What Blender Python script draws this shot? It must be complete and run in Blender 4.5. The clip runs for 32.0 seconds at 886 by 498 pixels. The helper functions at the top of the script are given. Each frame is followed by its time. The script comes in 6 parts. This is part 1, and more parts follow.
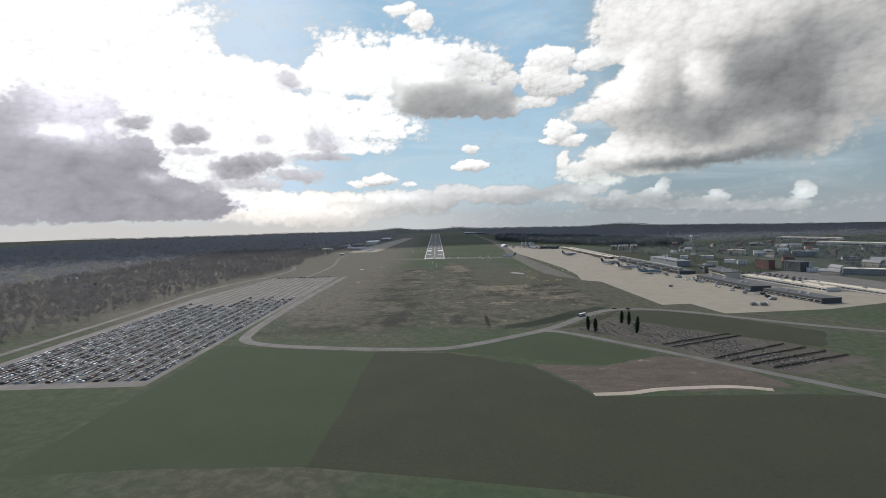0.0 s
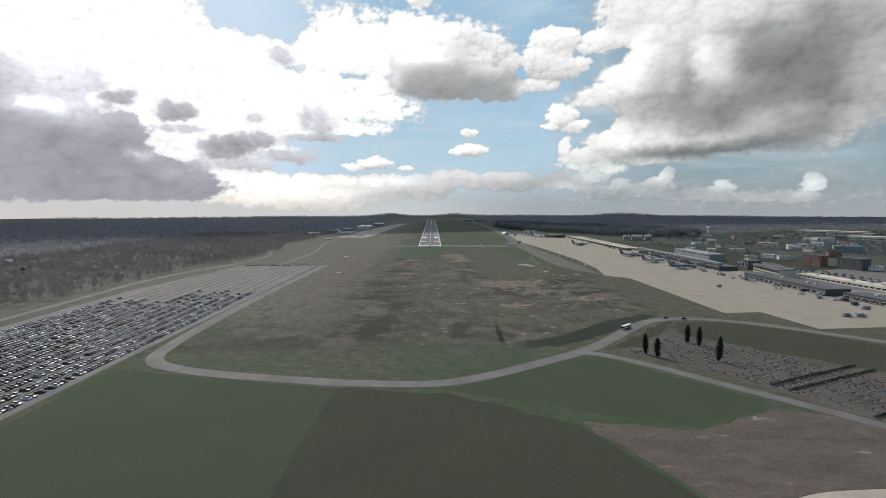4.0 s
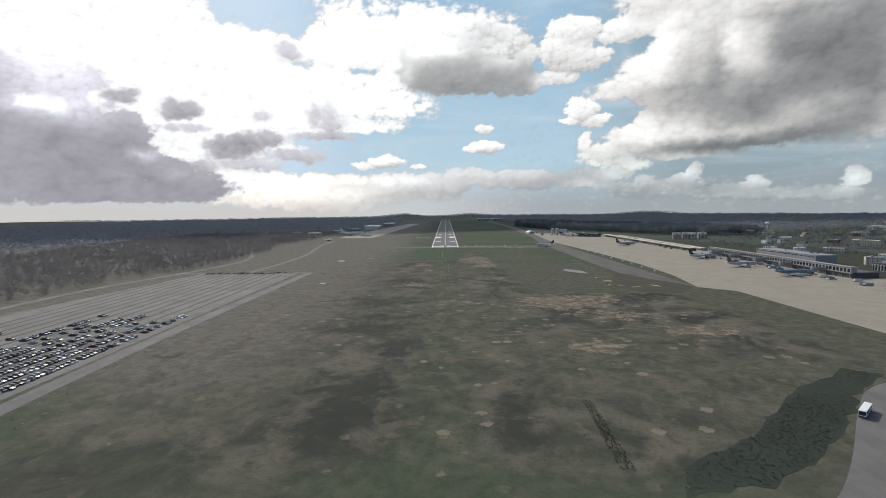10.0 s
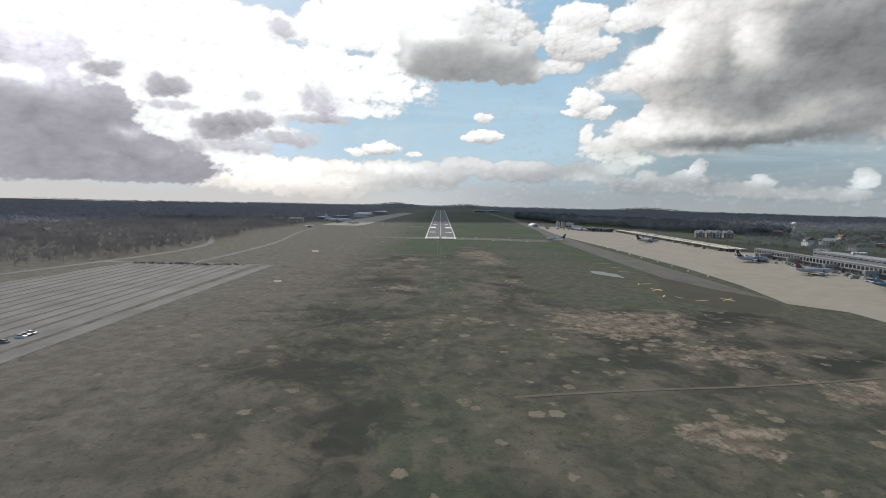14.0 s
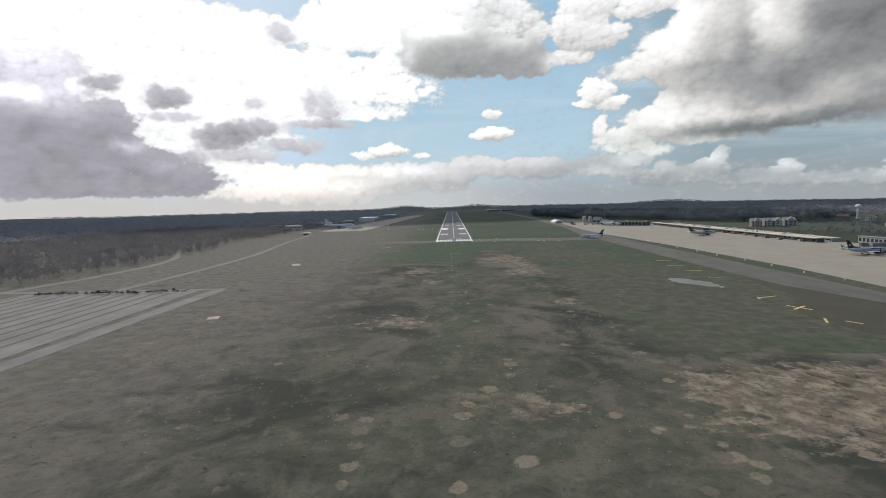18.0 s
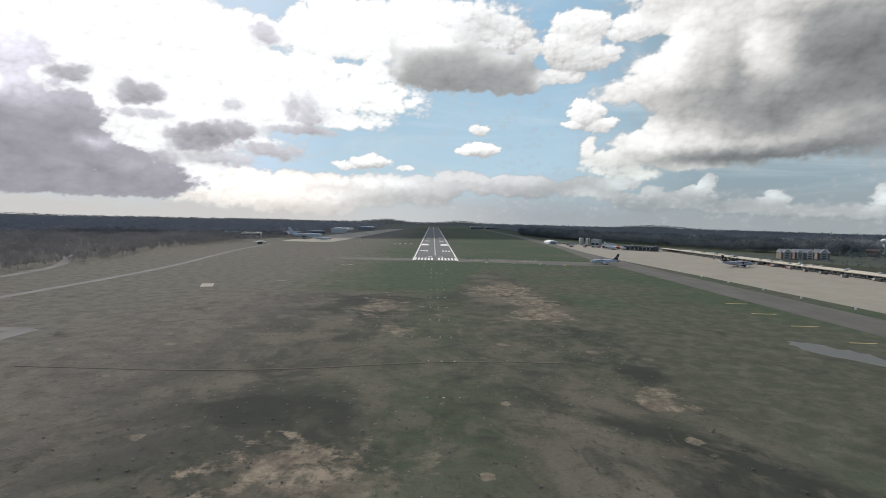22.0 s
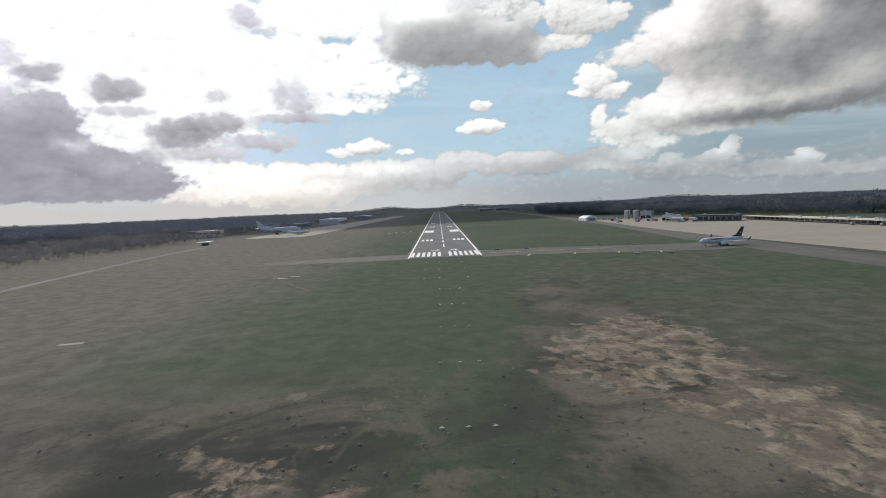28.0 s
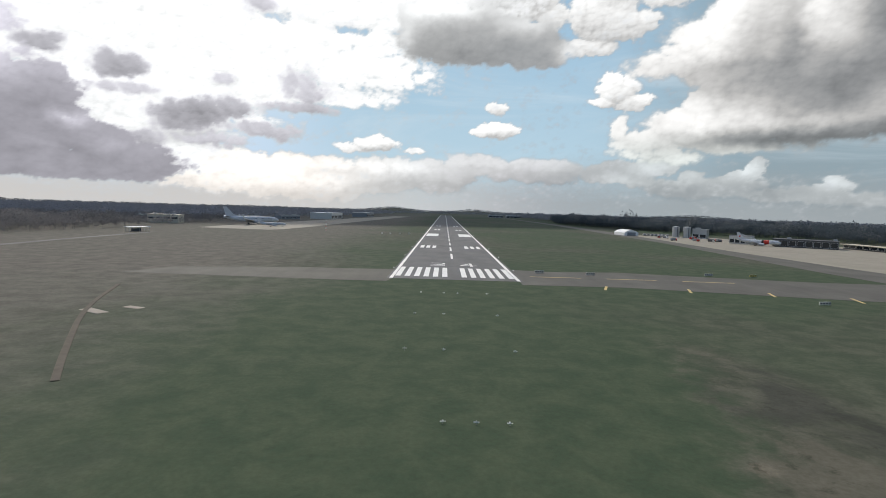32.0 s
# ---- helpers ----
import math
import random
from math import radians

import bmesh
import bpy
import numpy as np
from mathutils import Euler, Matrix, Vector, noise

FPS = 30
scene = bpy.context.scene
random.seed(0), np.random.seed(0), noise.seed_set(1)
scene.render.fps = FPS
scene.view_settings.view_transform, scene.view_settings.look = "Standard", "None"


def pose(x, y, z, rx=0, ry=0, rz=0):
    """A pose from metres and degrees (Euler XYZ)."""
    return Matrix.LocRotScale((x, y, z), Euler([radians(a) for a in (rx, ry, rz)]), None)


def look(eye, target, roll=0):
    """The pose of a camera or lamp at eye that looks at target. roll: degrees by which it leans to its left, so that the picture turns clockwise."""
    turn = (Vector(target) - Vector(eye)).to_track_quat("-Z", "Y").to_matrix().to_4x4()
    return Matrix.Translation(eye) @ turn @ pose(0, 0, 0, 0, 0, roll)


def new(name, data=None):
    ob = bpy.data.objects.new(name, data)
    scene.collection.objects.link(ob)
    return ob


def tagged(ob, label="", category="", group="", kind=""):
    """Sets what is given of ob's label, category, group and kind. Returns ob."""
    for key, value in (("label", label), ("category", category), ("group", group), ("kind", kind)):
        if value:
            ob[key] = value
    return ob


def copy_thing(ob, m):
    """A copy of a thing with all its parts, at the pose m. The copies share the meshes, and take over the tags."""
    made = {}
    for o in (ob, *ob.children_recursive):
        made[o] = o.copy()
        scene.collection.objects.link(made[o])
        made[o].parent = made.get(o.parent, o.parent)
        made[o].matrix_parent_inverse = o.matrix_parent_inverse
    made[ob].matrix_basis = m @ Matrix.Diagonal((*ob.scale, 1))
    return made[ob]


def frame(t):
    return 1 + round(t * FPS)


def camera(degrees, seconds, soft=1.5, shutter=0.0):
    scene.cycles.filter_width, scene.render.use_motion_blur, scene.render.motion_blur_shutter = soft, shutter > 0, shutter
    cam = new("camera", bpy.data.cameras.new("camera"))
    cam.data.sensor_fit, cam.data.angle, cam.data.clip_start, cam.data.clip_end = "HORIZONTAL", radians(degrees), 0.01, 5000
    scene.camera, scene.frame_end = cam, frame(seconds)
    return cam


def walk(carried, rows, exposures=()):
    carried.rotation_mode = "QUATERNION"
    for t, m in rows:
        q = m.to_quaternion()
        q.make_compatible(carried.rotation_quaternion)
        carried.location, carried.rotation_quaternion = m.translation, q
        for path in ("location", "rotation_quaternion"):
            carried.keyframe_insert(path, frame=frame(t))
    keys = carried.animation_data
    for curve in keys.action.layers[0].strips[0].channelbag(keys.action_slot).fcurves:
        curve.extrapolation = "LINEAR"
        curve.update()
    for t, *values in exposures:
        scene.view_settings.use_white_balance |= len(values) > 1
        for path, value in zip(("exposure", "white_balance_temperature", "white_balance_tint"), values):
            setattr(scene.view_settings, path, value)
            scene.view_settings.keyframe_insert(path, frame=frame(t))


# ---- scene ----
# one straight final approach over heath to a 48 m wide runway; x to the right, y along the runway, threshold at y = 0
cam = camera(83.0, 32.0, soft=0.9)
PATH = [
    (0, pose(5.50, -1184.21, 90.59, 86.746, 1.409, -0.810)),
    (0.5, pose(5.75, -1168.62, 89.74, 86.687, 1.517, -1.179)),
    (1, pose(5.91, -1153.19, 88.83, 86.552, 2.066, -1.333)),
    (1.5, pose(6.01, -1137.91, 87.88, 85.734, 2.090, -1.056)),
    (2, pose(6.03, -1122.77, 86.89, 85.377, 1.930, -0.181)),
    (2.5, pose(6.00, -1107.76, 85.86, 85.094, 1.585, -0.018)),
    (3, pose(5.90, -1092.85, 84.80, 84.901, -0.390, -0.201)),
    (3.5, pose(5.76, -1078.05, 83.71, 84.985, -0.309, -0.711)),
    (5.5, pose(4.77, -1019.59, 79.12, 86.048, 1.366, -2.168)),
    (6, pose(4.45, -1005.12, 77.93, 85.950, 0.432, -1.606)),
    (6.5, pose(4.10, -990.67, 76.73, 85.997, 0.644, -1.181)),
    (7, pose(3.73, -976.26, 75.52, 85.899, 0.339, -0.973)),
    (7.5, pose(3.35, -961.85, 74.30, 85.787, -0.035, -0.697)),
    (8, pose(2.96, -947.46, 73.08, 85.640, 0.619, -1.018)),
    (8.5, pose(2.55, -933.06, 71.86, 85.891, 1.773, -0.754)),
    (9, pose(2.15, -918.65, 70.64, 85.762, 2.089, -0.179)),
    (9.5, pose(1.74, -904.22, 69.42, 85.576, 0.924, 0.041)),
    (10, pose(1.34, -889.77, 68.21, 85.449, 0.713, 0.283)),
    (10.5, pose(0.94, -875.28, 67.01, 85.341, 1.768, 1.519)),
    (11, pose(0.55, -860.75, 65.81, 84.765, 0.672, 2.869)),
    (11.5, pose(0.17, -846.18, 64.62, 84.567, -1.017, 2.327)),
    (12, pose(-0.20, -831.56, 63.45, 84.496, -1.474, 1.261)),
    (12.5, pose(-0.56, -816.88, 62.28, 84.645, -0.544, 0.011)),
    (13, pose(-0.90, -802.14, 61.13, 84.590, 0.888, -0.668)),
    (13.5, pose(-1.23, -787.33, 60.00, 84.917, 0.907, -0.442)),
    (14, pose(-1.54, -772.46, 58.88, 84.476, -1.186, -0.291)),
    (14.5, pose(-1.82, -757.50, 57.77, 83.325, -3.180, -0.325)),
    (16.5, pose(-2.76, -696.86, 53.53, 84.869, 0.621, 0.210)),
    (17, pose(-2.94, -681.49, 52.51, 85.054, 0.897, 0.137)),
    (17.5, pose(-3.09, -666.02, 51.51, 85.313, 1.597, 0.577)),
    (18, pose(-3.23, -650.45, 50.52, 84.756, 1.469, 0.906)),
    (18.5, pose(-3.34, -634.80, 49.56, 84.858, 1.019, 0.883)),
    (19, pose(-3.43, -619.04, 48.61, 85.768, 0.255, 1.066)),
    (19.5, pose(-3.50, -603.20, 47.68, 86.338, 0.323, 1.653)),
    (20, pose(-3.55, -587.25, 46.76, 86.462, 0.972, 1.796)),
    (20.5, pose(-3.58, -571.22, 45.86, 86.649, 2.020, 0.947)),
    (21, pose(-3.59, -555.08, 44.97, 86.879, 3.467, 0.061)),
    (21.5, pose(-3.58, -538.86, 44.09, 86.902, 2.252, -0.578)),
    (22, pose(-3.57, -522.55, 43.23, 86.617, -1.361, -1.131)),
    (22.5, pose(-3.54, -506.14, 42.37, 86.683, -0.915, -1.528)),
    (23, pose(-3.50, -489.65, 41.53, 87.528, -2.369, -1.155)),
    (23.5, pose(-3.45, -473.07, 40.69, 87.607, -0.767, -1.039)),
    (24, pose(-3.39, -456.42, 39.85, 87.493, 1.251, -1.388)),
    (24.5, pose(-3.33, -439.68, 39.02, 87.233, 2.732, -1.848)),
    (25, pose(-3.28, -422.87, 38.19, 86.646, 1.597, -2.127)),
    (25.5, pose(-3.22, -406.00, 37.36, 86.293, -1.890, -1.767)),
    (26, pose(-3.17, -389.05, 36.53, 85.656, -2.949, -2.122)),
    (26.5, pose(-3.13, -372.05, 35.69, 85.039, -2.598, -1.493)),
    (28.5, pose(-3.15, -303.53, 32.24, 85.030, 3.195, -0.561)),
    (29, pose(-3.22, -286.31, 31.33, 85.810, 1.042, 1.561)),
    (29.5, pose(-3.32, -269.07, 30.41, 85.688, 0.734, 0.344)),
    (30, pose(-3.46, -251.80, 29.46, 86.018, -0.597, -0.779)),
    (30.5, pose(-3.64, -234.54, 28.48, 85.541, -2.612, -1.493)),
    (31, pose(-3.87, -217.27, 27.46, 84.724, -2.018, -1.893)),
    (31.5, pose(-4.16, -200.01, 26.41, 85.377, -1.668, -1.230)),
    (32, pose(-4.51, -182.77, 25.32, 85.557, -1.693, 0.202)),
]
walk(cam, PATH)
rng = random.Random(7)
nrng = np.random.default_rng(7)

# ---- world, sun, exposure ----
SUN_AZ, SUN_EL = radians(-30), radians(40)
scene.view_settings.exposure = 0.0
world = bpy.data.worlds.new("sky_world")
scene.world = world
world.use_nodes = True
wn, wl = world.node_tree.nodes, world.node_tree.links
sky = wn.new("ShaderNodeTexSky")
sky.sky_type, sky.sun_disc = "NISHITA", False
sky.sun_elevation, sky.sun_rotation = SUN_EL, SUN_AZ
sky.dust_density = 3.0
wl.new(sky.outputs[0], wn["Background"].inputs[0])
wn["Background"].inputs[1].default_value = 0.14
sun_data = bpy.data.lights.new("sun", "SUN")
sun_data.energy, sun_data.angle, sun_data.color = 2.5, radians(1.5), (1.0, 0.95, 0.87)
sun = new("sun", sun_data)
sun_from = Vector((math.sin(SUN_AZ) * math.cos(SUN_EL), math.cos(SUN_AZ) * math.cos(SUN_EL), math.sin(SUN_EL)))
sun.matrix_world = look(sun_from * 100, (0, 0, 0))


# ---- materials ----
class Nodes:
    """Short hand for building a node tree."""

    def __init__(self, name):
        self.mat = bpy.data.materials.new(name)
        self.mat.use_nodes = True
        self.n, self.l = self.mat.node_tree.nodes, self.mat.node_tree.links
        self.bsdf = self.n["Principled BSDF"]

    def link(self, value, socket):
        if isinstance(value, bpy.types.NodeSocket):
            self.l.new(value, socket)
        elif value is not None:
            socket.default_value = value

    def math(self, op, a, b=None, c=None, clamp=False):
        m = self.n.new("ShaderNodeMath")
        m.operation, m.use_clamp = op, clamp
        for v, s in zip((a, b, c), m.inputs):
            self.link(v, s)
        return m.outputs[0]

    def vmath(self, op, a, b=None):
        m = self.n.new("ShaderNodeVectorMath")
        m.operation = op
        self.link(a, m.inputs[0])
        self.link(b, m.inputs[1])
        return m.outputs["Value" if op in ("DOT_PRODUCT", "LENGTH") else "Vector"]

    def coord(self, kind="Object"):
        return self.n.new("ShaderNodeTexCoord").outputs[kind]

    def position(self):
        return self.n.new("ShaderNodeNewGeometry").outputs["Position"]

    def scaled(self, vec, s):
        m = self.n.new("ShaderNodeMapping")
        m.inputs["Scale"].default_value = s if hasattr(s, "__len__") else (s, s, s)
        self.l.new(vec, m.inputs[0])
        return m.outputs[0]

    def noise(self, vec, scale, detail=4.0, rough=0.55, distort=0.0):
        t = self.n.new("ShaderNodeTexNoise")
        self.l.new(vec, t.inputs["Vector"])
        t.inputs["Scale"].default_value, t.inputs["Detail"].default_value = scale, detail
        t.inputs["Roughness"].default_value, t.inputs["Distortion"].default_value = rough, distort
        return t.outputs["Fac"]

    def ramp(self, x, lo, hi, smooth=True):
        m = self.n.new("ShaderNodeMapRange")
        m.interpolation_type = "SMOOTHSTEP" if smooth else "LINEAR"
        self.link(x, m.inputs[0])
        self.link(lo, m.inputs[1])
        self.link(hi, m.inputs[2])
        return m.outputs[0]

    def mix(self, fac, a, b, blend="MIX"):
        m = self.n.new("ShaderNodeMix")
        m.data_type, m.blend_type = "RGBA", blend
        self.link(fac, m.inputs[0])
        for v, s in ((a, m.inputs[6]), (b, m.inputs[7])):
            self.link((*v, 1.0) if isinstance(v, tuple) and len(v) == 3 else v, s)
        return m.outputs[2]

    def bump(self, height, strength=0.3, distance=0.1):
        b = self.n.new("ShaderNodeBump")
        b.inputs["Strength"].default_value, b.inputs["Distance"].default_value = strength, distance
        self.l.new(height, b.inputs["Height"])
        self.l.new(b.outputs[0], self.bsdf.inputs["Normal"])

    def done(self, colour, rough=0.8, metal=0.0, spec=0.3):
        self.link((*colour, 1.0) if isinstance(colour, tuple) and len(colour) == 3 else colour, self.bsdf.inputs["Base Color"])
        self.link(rough, self.bsdf.inputs["Roughness"])
        self.link(metal, self.bsdf.inputs["Metallic"])
        self.link(spec, self.bsdf.inputs["Specular IOR Level"])
        return self.mat


def surface(name, colour, rough=0.7, metal=0.0, fine=2.0, coarse=0.15, vary=0.25, bump=0.15, per_object=0.0, spec=0.35, space="Object"):
    """A worn surface: fine grain, broad stains and a little relief."""
    k = Nodes(name)
    p = k.coord(space) if space != "World" else k.position()
    a, b = k.noise(p, fine, 5, 0.6), k.noise(p, coarse, 3, 0.5)
    v = k.math("ADD", k.math("MULTIPLY", a, vary), k.math("MULTIPLY", b, vary))
    v = k.math("ADD", v, 1.0 - vary)
    if per_object:
        r = k.n.new("ShaderNodeObjectInfo").outputs["Random"]
        v = k.math("ADD", v, k.math("MULTIPLY", k.math("SUBTRACT", r, 0.5), per_object))
    scale = k.n.new("ShaderNodeVectorMath")
    scale.operation = "SCALE"
    k.link(colour, scale.inputs[0])
    k.l.new(v, scale.inputs["Scale"])
    if bump:
        k.bump(a, bump, 0.05)
    return k.done(scale.outputs[0], k.math("ADD", k.math("MULTIPLY", b, 0.2), rough - 0.1), metal, spec)


def island_paint(name, colours, rough=0.45, metal=0.0):
    """Paint that changes from island to island of a joined mesh."""
    k = Nodes(name)
    r = k.n.new("ShaderNodeNewGeometry").outputs["Random Per Island"]
    ramp = k.n.new("ShaderNodeValToRGB")
    ramp.color_ramp.interpolation = "CONSTANT"
    el = ramp.color_ramp.elements
    while len(el) < len(colours):
        el.new(0.5)
    for i, c in enumerate(colours):
        el[i].position, el[i].color = i / len(colours), (*c, 1)
    k.l.new(r, ramp.inputs[0])
    n = k.noise(k.position(), 1.5, 3)
    return k.done(ramp.outputs[0], k.math("ADD", k.math("MULTIPLY", n, 0.2), rough - 0.1), metal)


def ground_material():
    """Mown airfield grass, dry heath with bare sandy scars, and winter farmland further out."""
    k = Nodes("grass_and_heath")
    p = k.position()
    sep = k.n.new("ShaderNodeSeparateXYZ")
    k.l.new(p, sep.inputs[0])
    x, y = sep.outputs[0], sep.outputs[1]
    broad = k.noise(p, 0.006, 4, 0.55, 0.4)
    mid = k.noise(p, 0.03, 6, 0.62, 0.6)
    small = k.noise(p, 0.16, 6, 0.65, 0.3)
    fine = k.noise(p, 1.3, 4, 0.7)
    wobble = k.math("MULTIPLY", k.math("SUBTRACT", mid, 0.5), 90.0)
    yw, xw = k.math("ADD", y, wobble), k.math("ADD", x, wobble)
    green = k.mix(k.ramp(small, 0.3, 0.7), (0.046, 0.073, 0.043), (0.077, 0.101, 0.060))
    dry = k.mix(k.ramp(small, 0.35, 0.7), (0.070, 0.076, 0.055), (0.118, 0.120, 0.090))
    heath = k.mix(k.ramp(mid, 0.4, 0.62), (0.034, 0.038, 0.033), (0.142, 0.132, 0.104))
    sand = k.mix(k.ramp(small, 0.4, 0.65), (0.150, 0.126, 0.098), (0.335, 0.278, 0.208))
    # the heath lies ahead of the threshold; the mown grass beside the taxiway bounds it
    def spots(rows):
        total = None
        for px, py, rx, ry in rows:
            m = k.n.new("ShaderNodeMapping")
            m.inputs["Location"].default_value = (-px / rx, -py / ry, 0)
            m.inputs["Scale"].default_value = (1 / rx, 1 / ry, 0)
            k.l.new(p, m.inputs[0])
            g = k.math("POWER", 2.71828, k.math("MULTIPLY", k.vmath("DOT_PRODUCT", m.outputs[0], m.outputs[0]), -1.0))
            total = g if total is None else k.math("ADD", total, g)
        return total

    start = k.math("ADD", -205.0, k.math("MULTIPLY", k.ramp(k.math("ADD", k.math("MULTIPLY_ADD", k.math("SUBTRACT", small, 0.5), 26.0, x), k.math("MULTIPLY", wobble, 0.35)), 2.0, 46.0), 140.0))
    before = k.math("MULTIPLY", k.ramp(k.math("SUBTRACT", k.math("ADD", y, k.math("MULTIPLY", wobble, 0.3)), start), 0.0, -45.0), k.ramp(yw, -800.0, -740.0))
    strip = k.ramp(k.math("ABSOLUTE", k.math("ADD", x, k.math("MULTIPLY", wobble, 0.12))), 7.0, 22.0)
    limit = k.math("MINIMUM", k.math("MULTIPLY_ADD", y, -0.10, 42.0), 68.0)
    limit = k.math("ADD", limit, k.math("MULTIPLY", k.ramp(y, -486.0, -502.0), 112.0))
    side = k.math("MULTIPLY", k.ramp(xw, -150.0, -110.0), k.ramp(k.math("SUBTRACT", k.math("ADD", x, k.math("MULTIPLY", wobble, 0.2)), limit), 8.0, -8.0))
    rough_zone = k.math("MULTIPLY", before, side)
    lush = spots(((0, -85, 55, 75), (-10, -160, 30, 40)))
    col = k.mix(k.ramp(k.math("MULTIPLY_ADD", spots(((150, -580, 120, 150), (120, -320, 60, 120), (260, -780, 120, 60), (225, -600, 70, 130))), 0.18, k.math("MULTIPLY_ADD", lush, -0.3, broad)), 0.42, 0.62), green, dry)
    col = k.mix(k.math("MULTIPLY", rough_zone, k.math("ADD", 0.45, k.math("MULTIPLY", strip, 0.55))), col, k.mix(k.ramp(broad, 0.4, 0.6), heath, dry))
    # moss and bleached grass in patches over the heath
    patch = k.noise(k.scaled(p, (0.075, 0.055, 1)), 1.0, 6, 0.6, 0.5)
    col = k.mix(k.math("MULTIPLY", rough_zone, k.math("MULTIPLY", k.ramp(patch, 0.53, 0.64), 0.6)), col, (0.046, 0.047, 0.043))
    col = k.mix(k.math("MULTIPLY", rough_zone, k.math("MULTIPLY", k.ramp(patch, 0.48, 0.38), 0.55)), col, (0.142, 0.128, 0.100))
    # brownish grass on the far side of the strip; its paleness stands for veiling glare
    brown_veil = k.math("MULTIPLY", k.ramp(k.math("ADD", x, wobble), -28.0, -120.0), k.ramp(k.math("ADD", y, wobble), -760.0, -640.0))
    col = k.mix(k.math("MULTIPLY", brown_veil, 0.8), col, k.mix(k.ramp(small, 0.3, 0.7), (0.118, 0.108, 0.094), (0.190, 0.172, 0.150)))
    bare = spots(((32, -218, 16, 26), (49, -200, 13, 20), (50, -258, 14, 34), (47, -298, 18, 16), (-30, -278, 14, 30), (-15, -332, 12, 12), (76, -520, 24, 20), (112, -518, 26, 18), (84, -545, 30, 16), (112, -578, 26, 14), (75, -650, 18, 14), (140, -620, 24, 16), (54, -404, 9, 9), (-25, -440, 22, 14), (12, -528, 20, 14)))
    torn = k.math("MULTIPLY_ADD", bare, 0.31, k.noise(k.scaled(p, (0.085, 0.10, 1)), 1.0, 8, 0.66, 0.15))
    scar = k.math("MULTIPLY", k.ramp(torn, 0.665, 0.735), k.math("MULTIPLY", rough_zone, k.math("MULTIPLY_ADD", strip, 0.6, 0.4)))
    crumb = k.ramp(k.noise(k.scaled(p, (0.26, 0.22, 1)), 1.0, 7, 0.66, 0.5), 0.34, 0.54)
    col = k.mix(k.math("MULTIPLY", k.math("MULTIPLY", scar, crumb), 0.9), col, sand)
    # round pale tussocks, denser on the near heath
    cell = k.n.new("ShaderNodeTexVoronoi")
    warp = k.n.new("ShaderNodeTexNoise")
    k.l.new(p, warp.inputs["Vector"])
    warp.inputs["Scale"].default_value, warp.inputs["Detail"].default_value = 0.5, 4.0
    k.l.new(k.vmath("ADD", p, k.vmath("MULTIPLY", k.vmath("SUBTRACT", warp.outputs["Color"], (0.5, 0.5, 0.5)), (3.4, 3.4, 0.0))), cell.inputs["Vector"])
    cell.inputs["Scale"].default_value = 0.135
    cs = k.n.new("ShaderNodeSeparateXYZ")
    k.l.new(cell.outputs["Color"], cs.inputs[0])
    near_heath = spots(((110, -610, 90, 60), (60, -560, 80, 70), (0, -640, 60, 90), (60, -430, 30, 60), (130, -560, 50, 40)))
    chosen = k.ramp(k.math("ADD", cs.outputs[0], k.math("MULTIPLY", near_heath, 0.36)), 0.78, 0.84)
    tussock = k.math("MULTIPLY", k.ramp(k.math("SUBTRACT", cell.outputs["Distance"], k.math("MULTIPLY", cs.outputs[1], 0.22)), 0.16, 0.09), k.math("MULTIPLY", chosen, rough_zone))
    col = k.mix(k.math("MULTIPLY", tussock, k.math("MULTIPLY", k.math("MULTIPLY_ADD", cs.outputs[2], 0.6, 0.3), k.math("MULTIPLY_ADD", crumb, 0.6, 0.4))), col, (0.235, 0.198, 0.150))
    thicket = spots(((-43, -268, 14, 26), (-41, -412, 16, 12), (50, -335, 18, 14), (56, -372, 12, 20), (-54, -526, 28, 30), (-35, -715, 22, 45), (-45, -600, 34, 30), (24, -731, 10, 30), (-100, -770, 50, 14), (20, -165, 10, 14)))
    gorse = k.math("MULTIPLY", k.ramp(k.math("MULTIPLY_ADD", thicket, 0.25, k.noise(p, 0.05, 7, 0.68, 0.5)), 0.55, 0.76), before)
    col = k.mix(k.math("MULTIPLY", gorse, 0.85), col, (0.033, 0.037, 0.032))
    tuft = k.noise(p, 0.38, 6, 0.74)
    col = k.mix(k.math("MULTIPLY", k.ramp(tuft, 0.52, 0.72), k.math("MULTIPLY_ADD", rough_zone, 0.62, 0.16)), col, (0.036, 0.039, 0.026))
    far = k.ramp(k.vmath("LENGTH", p), 1500.0, 2600.0)
    patch = k.n.new("ShaderNodeTexVoronoi")
    patch.feature = "F1"
    k.l.new(p, patch.inputs["Vector"])
    patch.inputs["Scale"].default_value = 0.005
    field = k.mix(k.math("FRACT", k.math("MULTIPLY", patch.outputs["Distance"], 7.3)), (0.095, 0.110, 0.080), (0.160, 0.160, 0.130))
    col = k.mix(far, col, field)
    col = k.mix(k.math("MULTIPLY", k.ramp(fine, 0.2, 0.8), 0.35), col, (0.03, 0.032, 0.018))
    k.bump(k.math("ADD", fine, small), 0.22, 0.25)
    return k.done(col, 0.95, 0.0, 0.1)


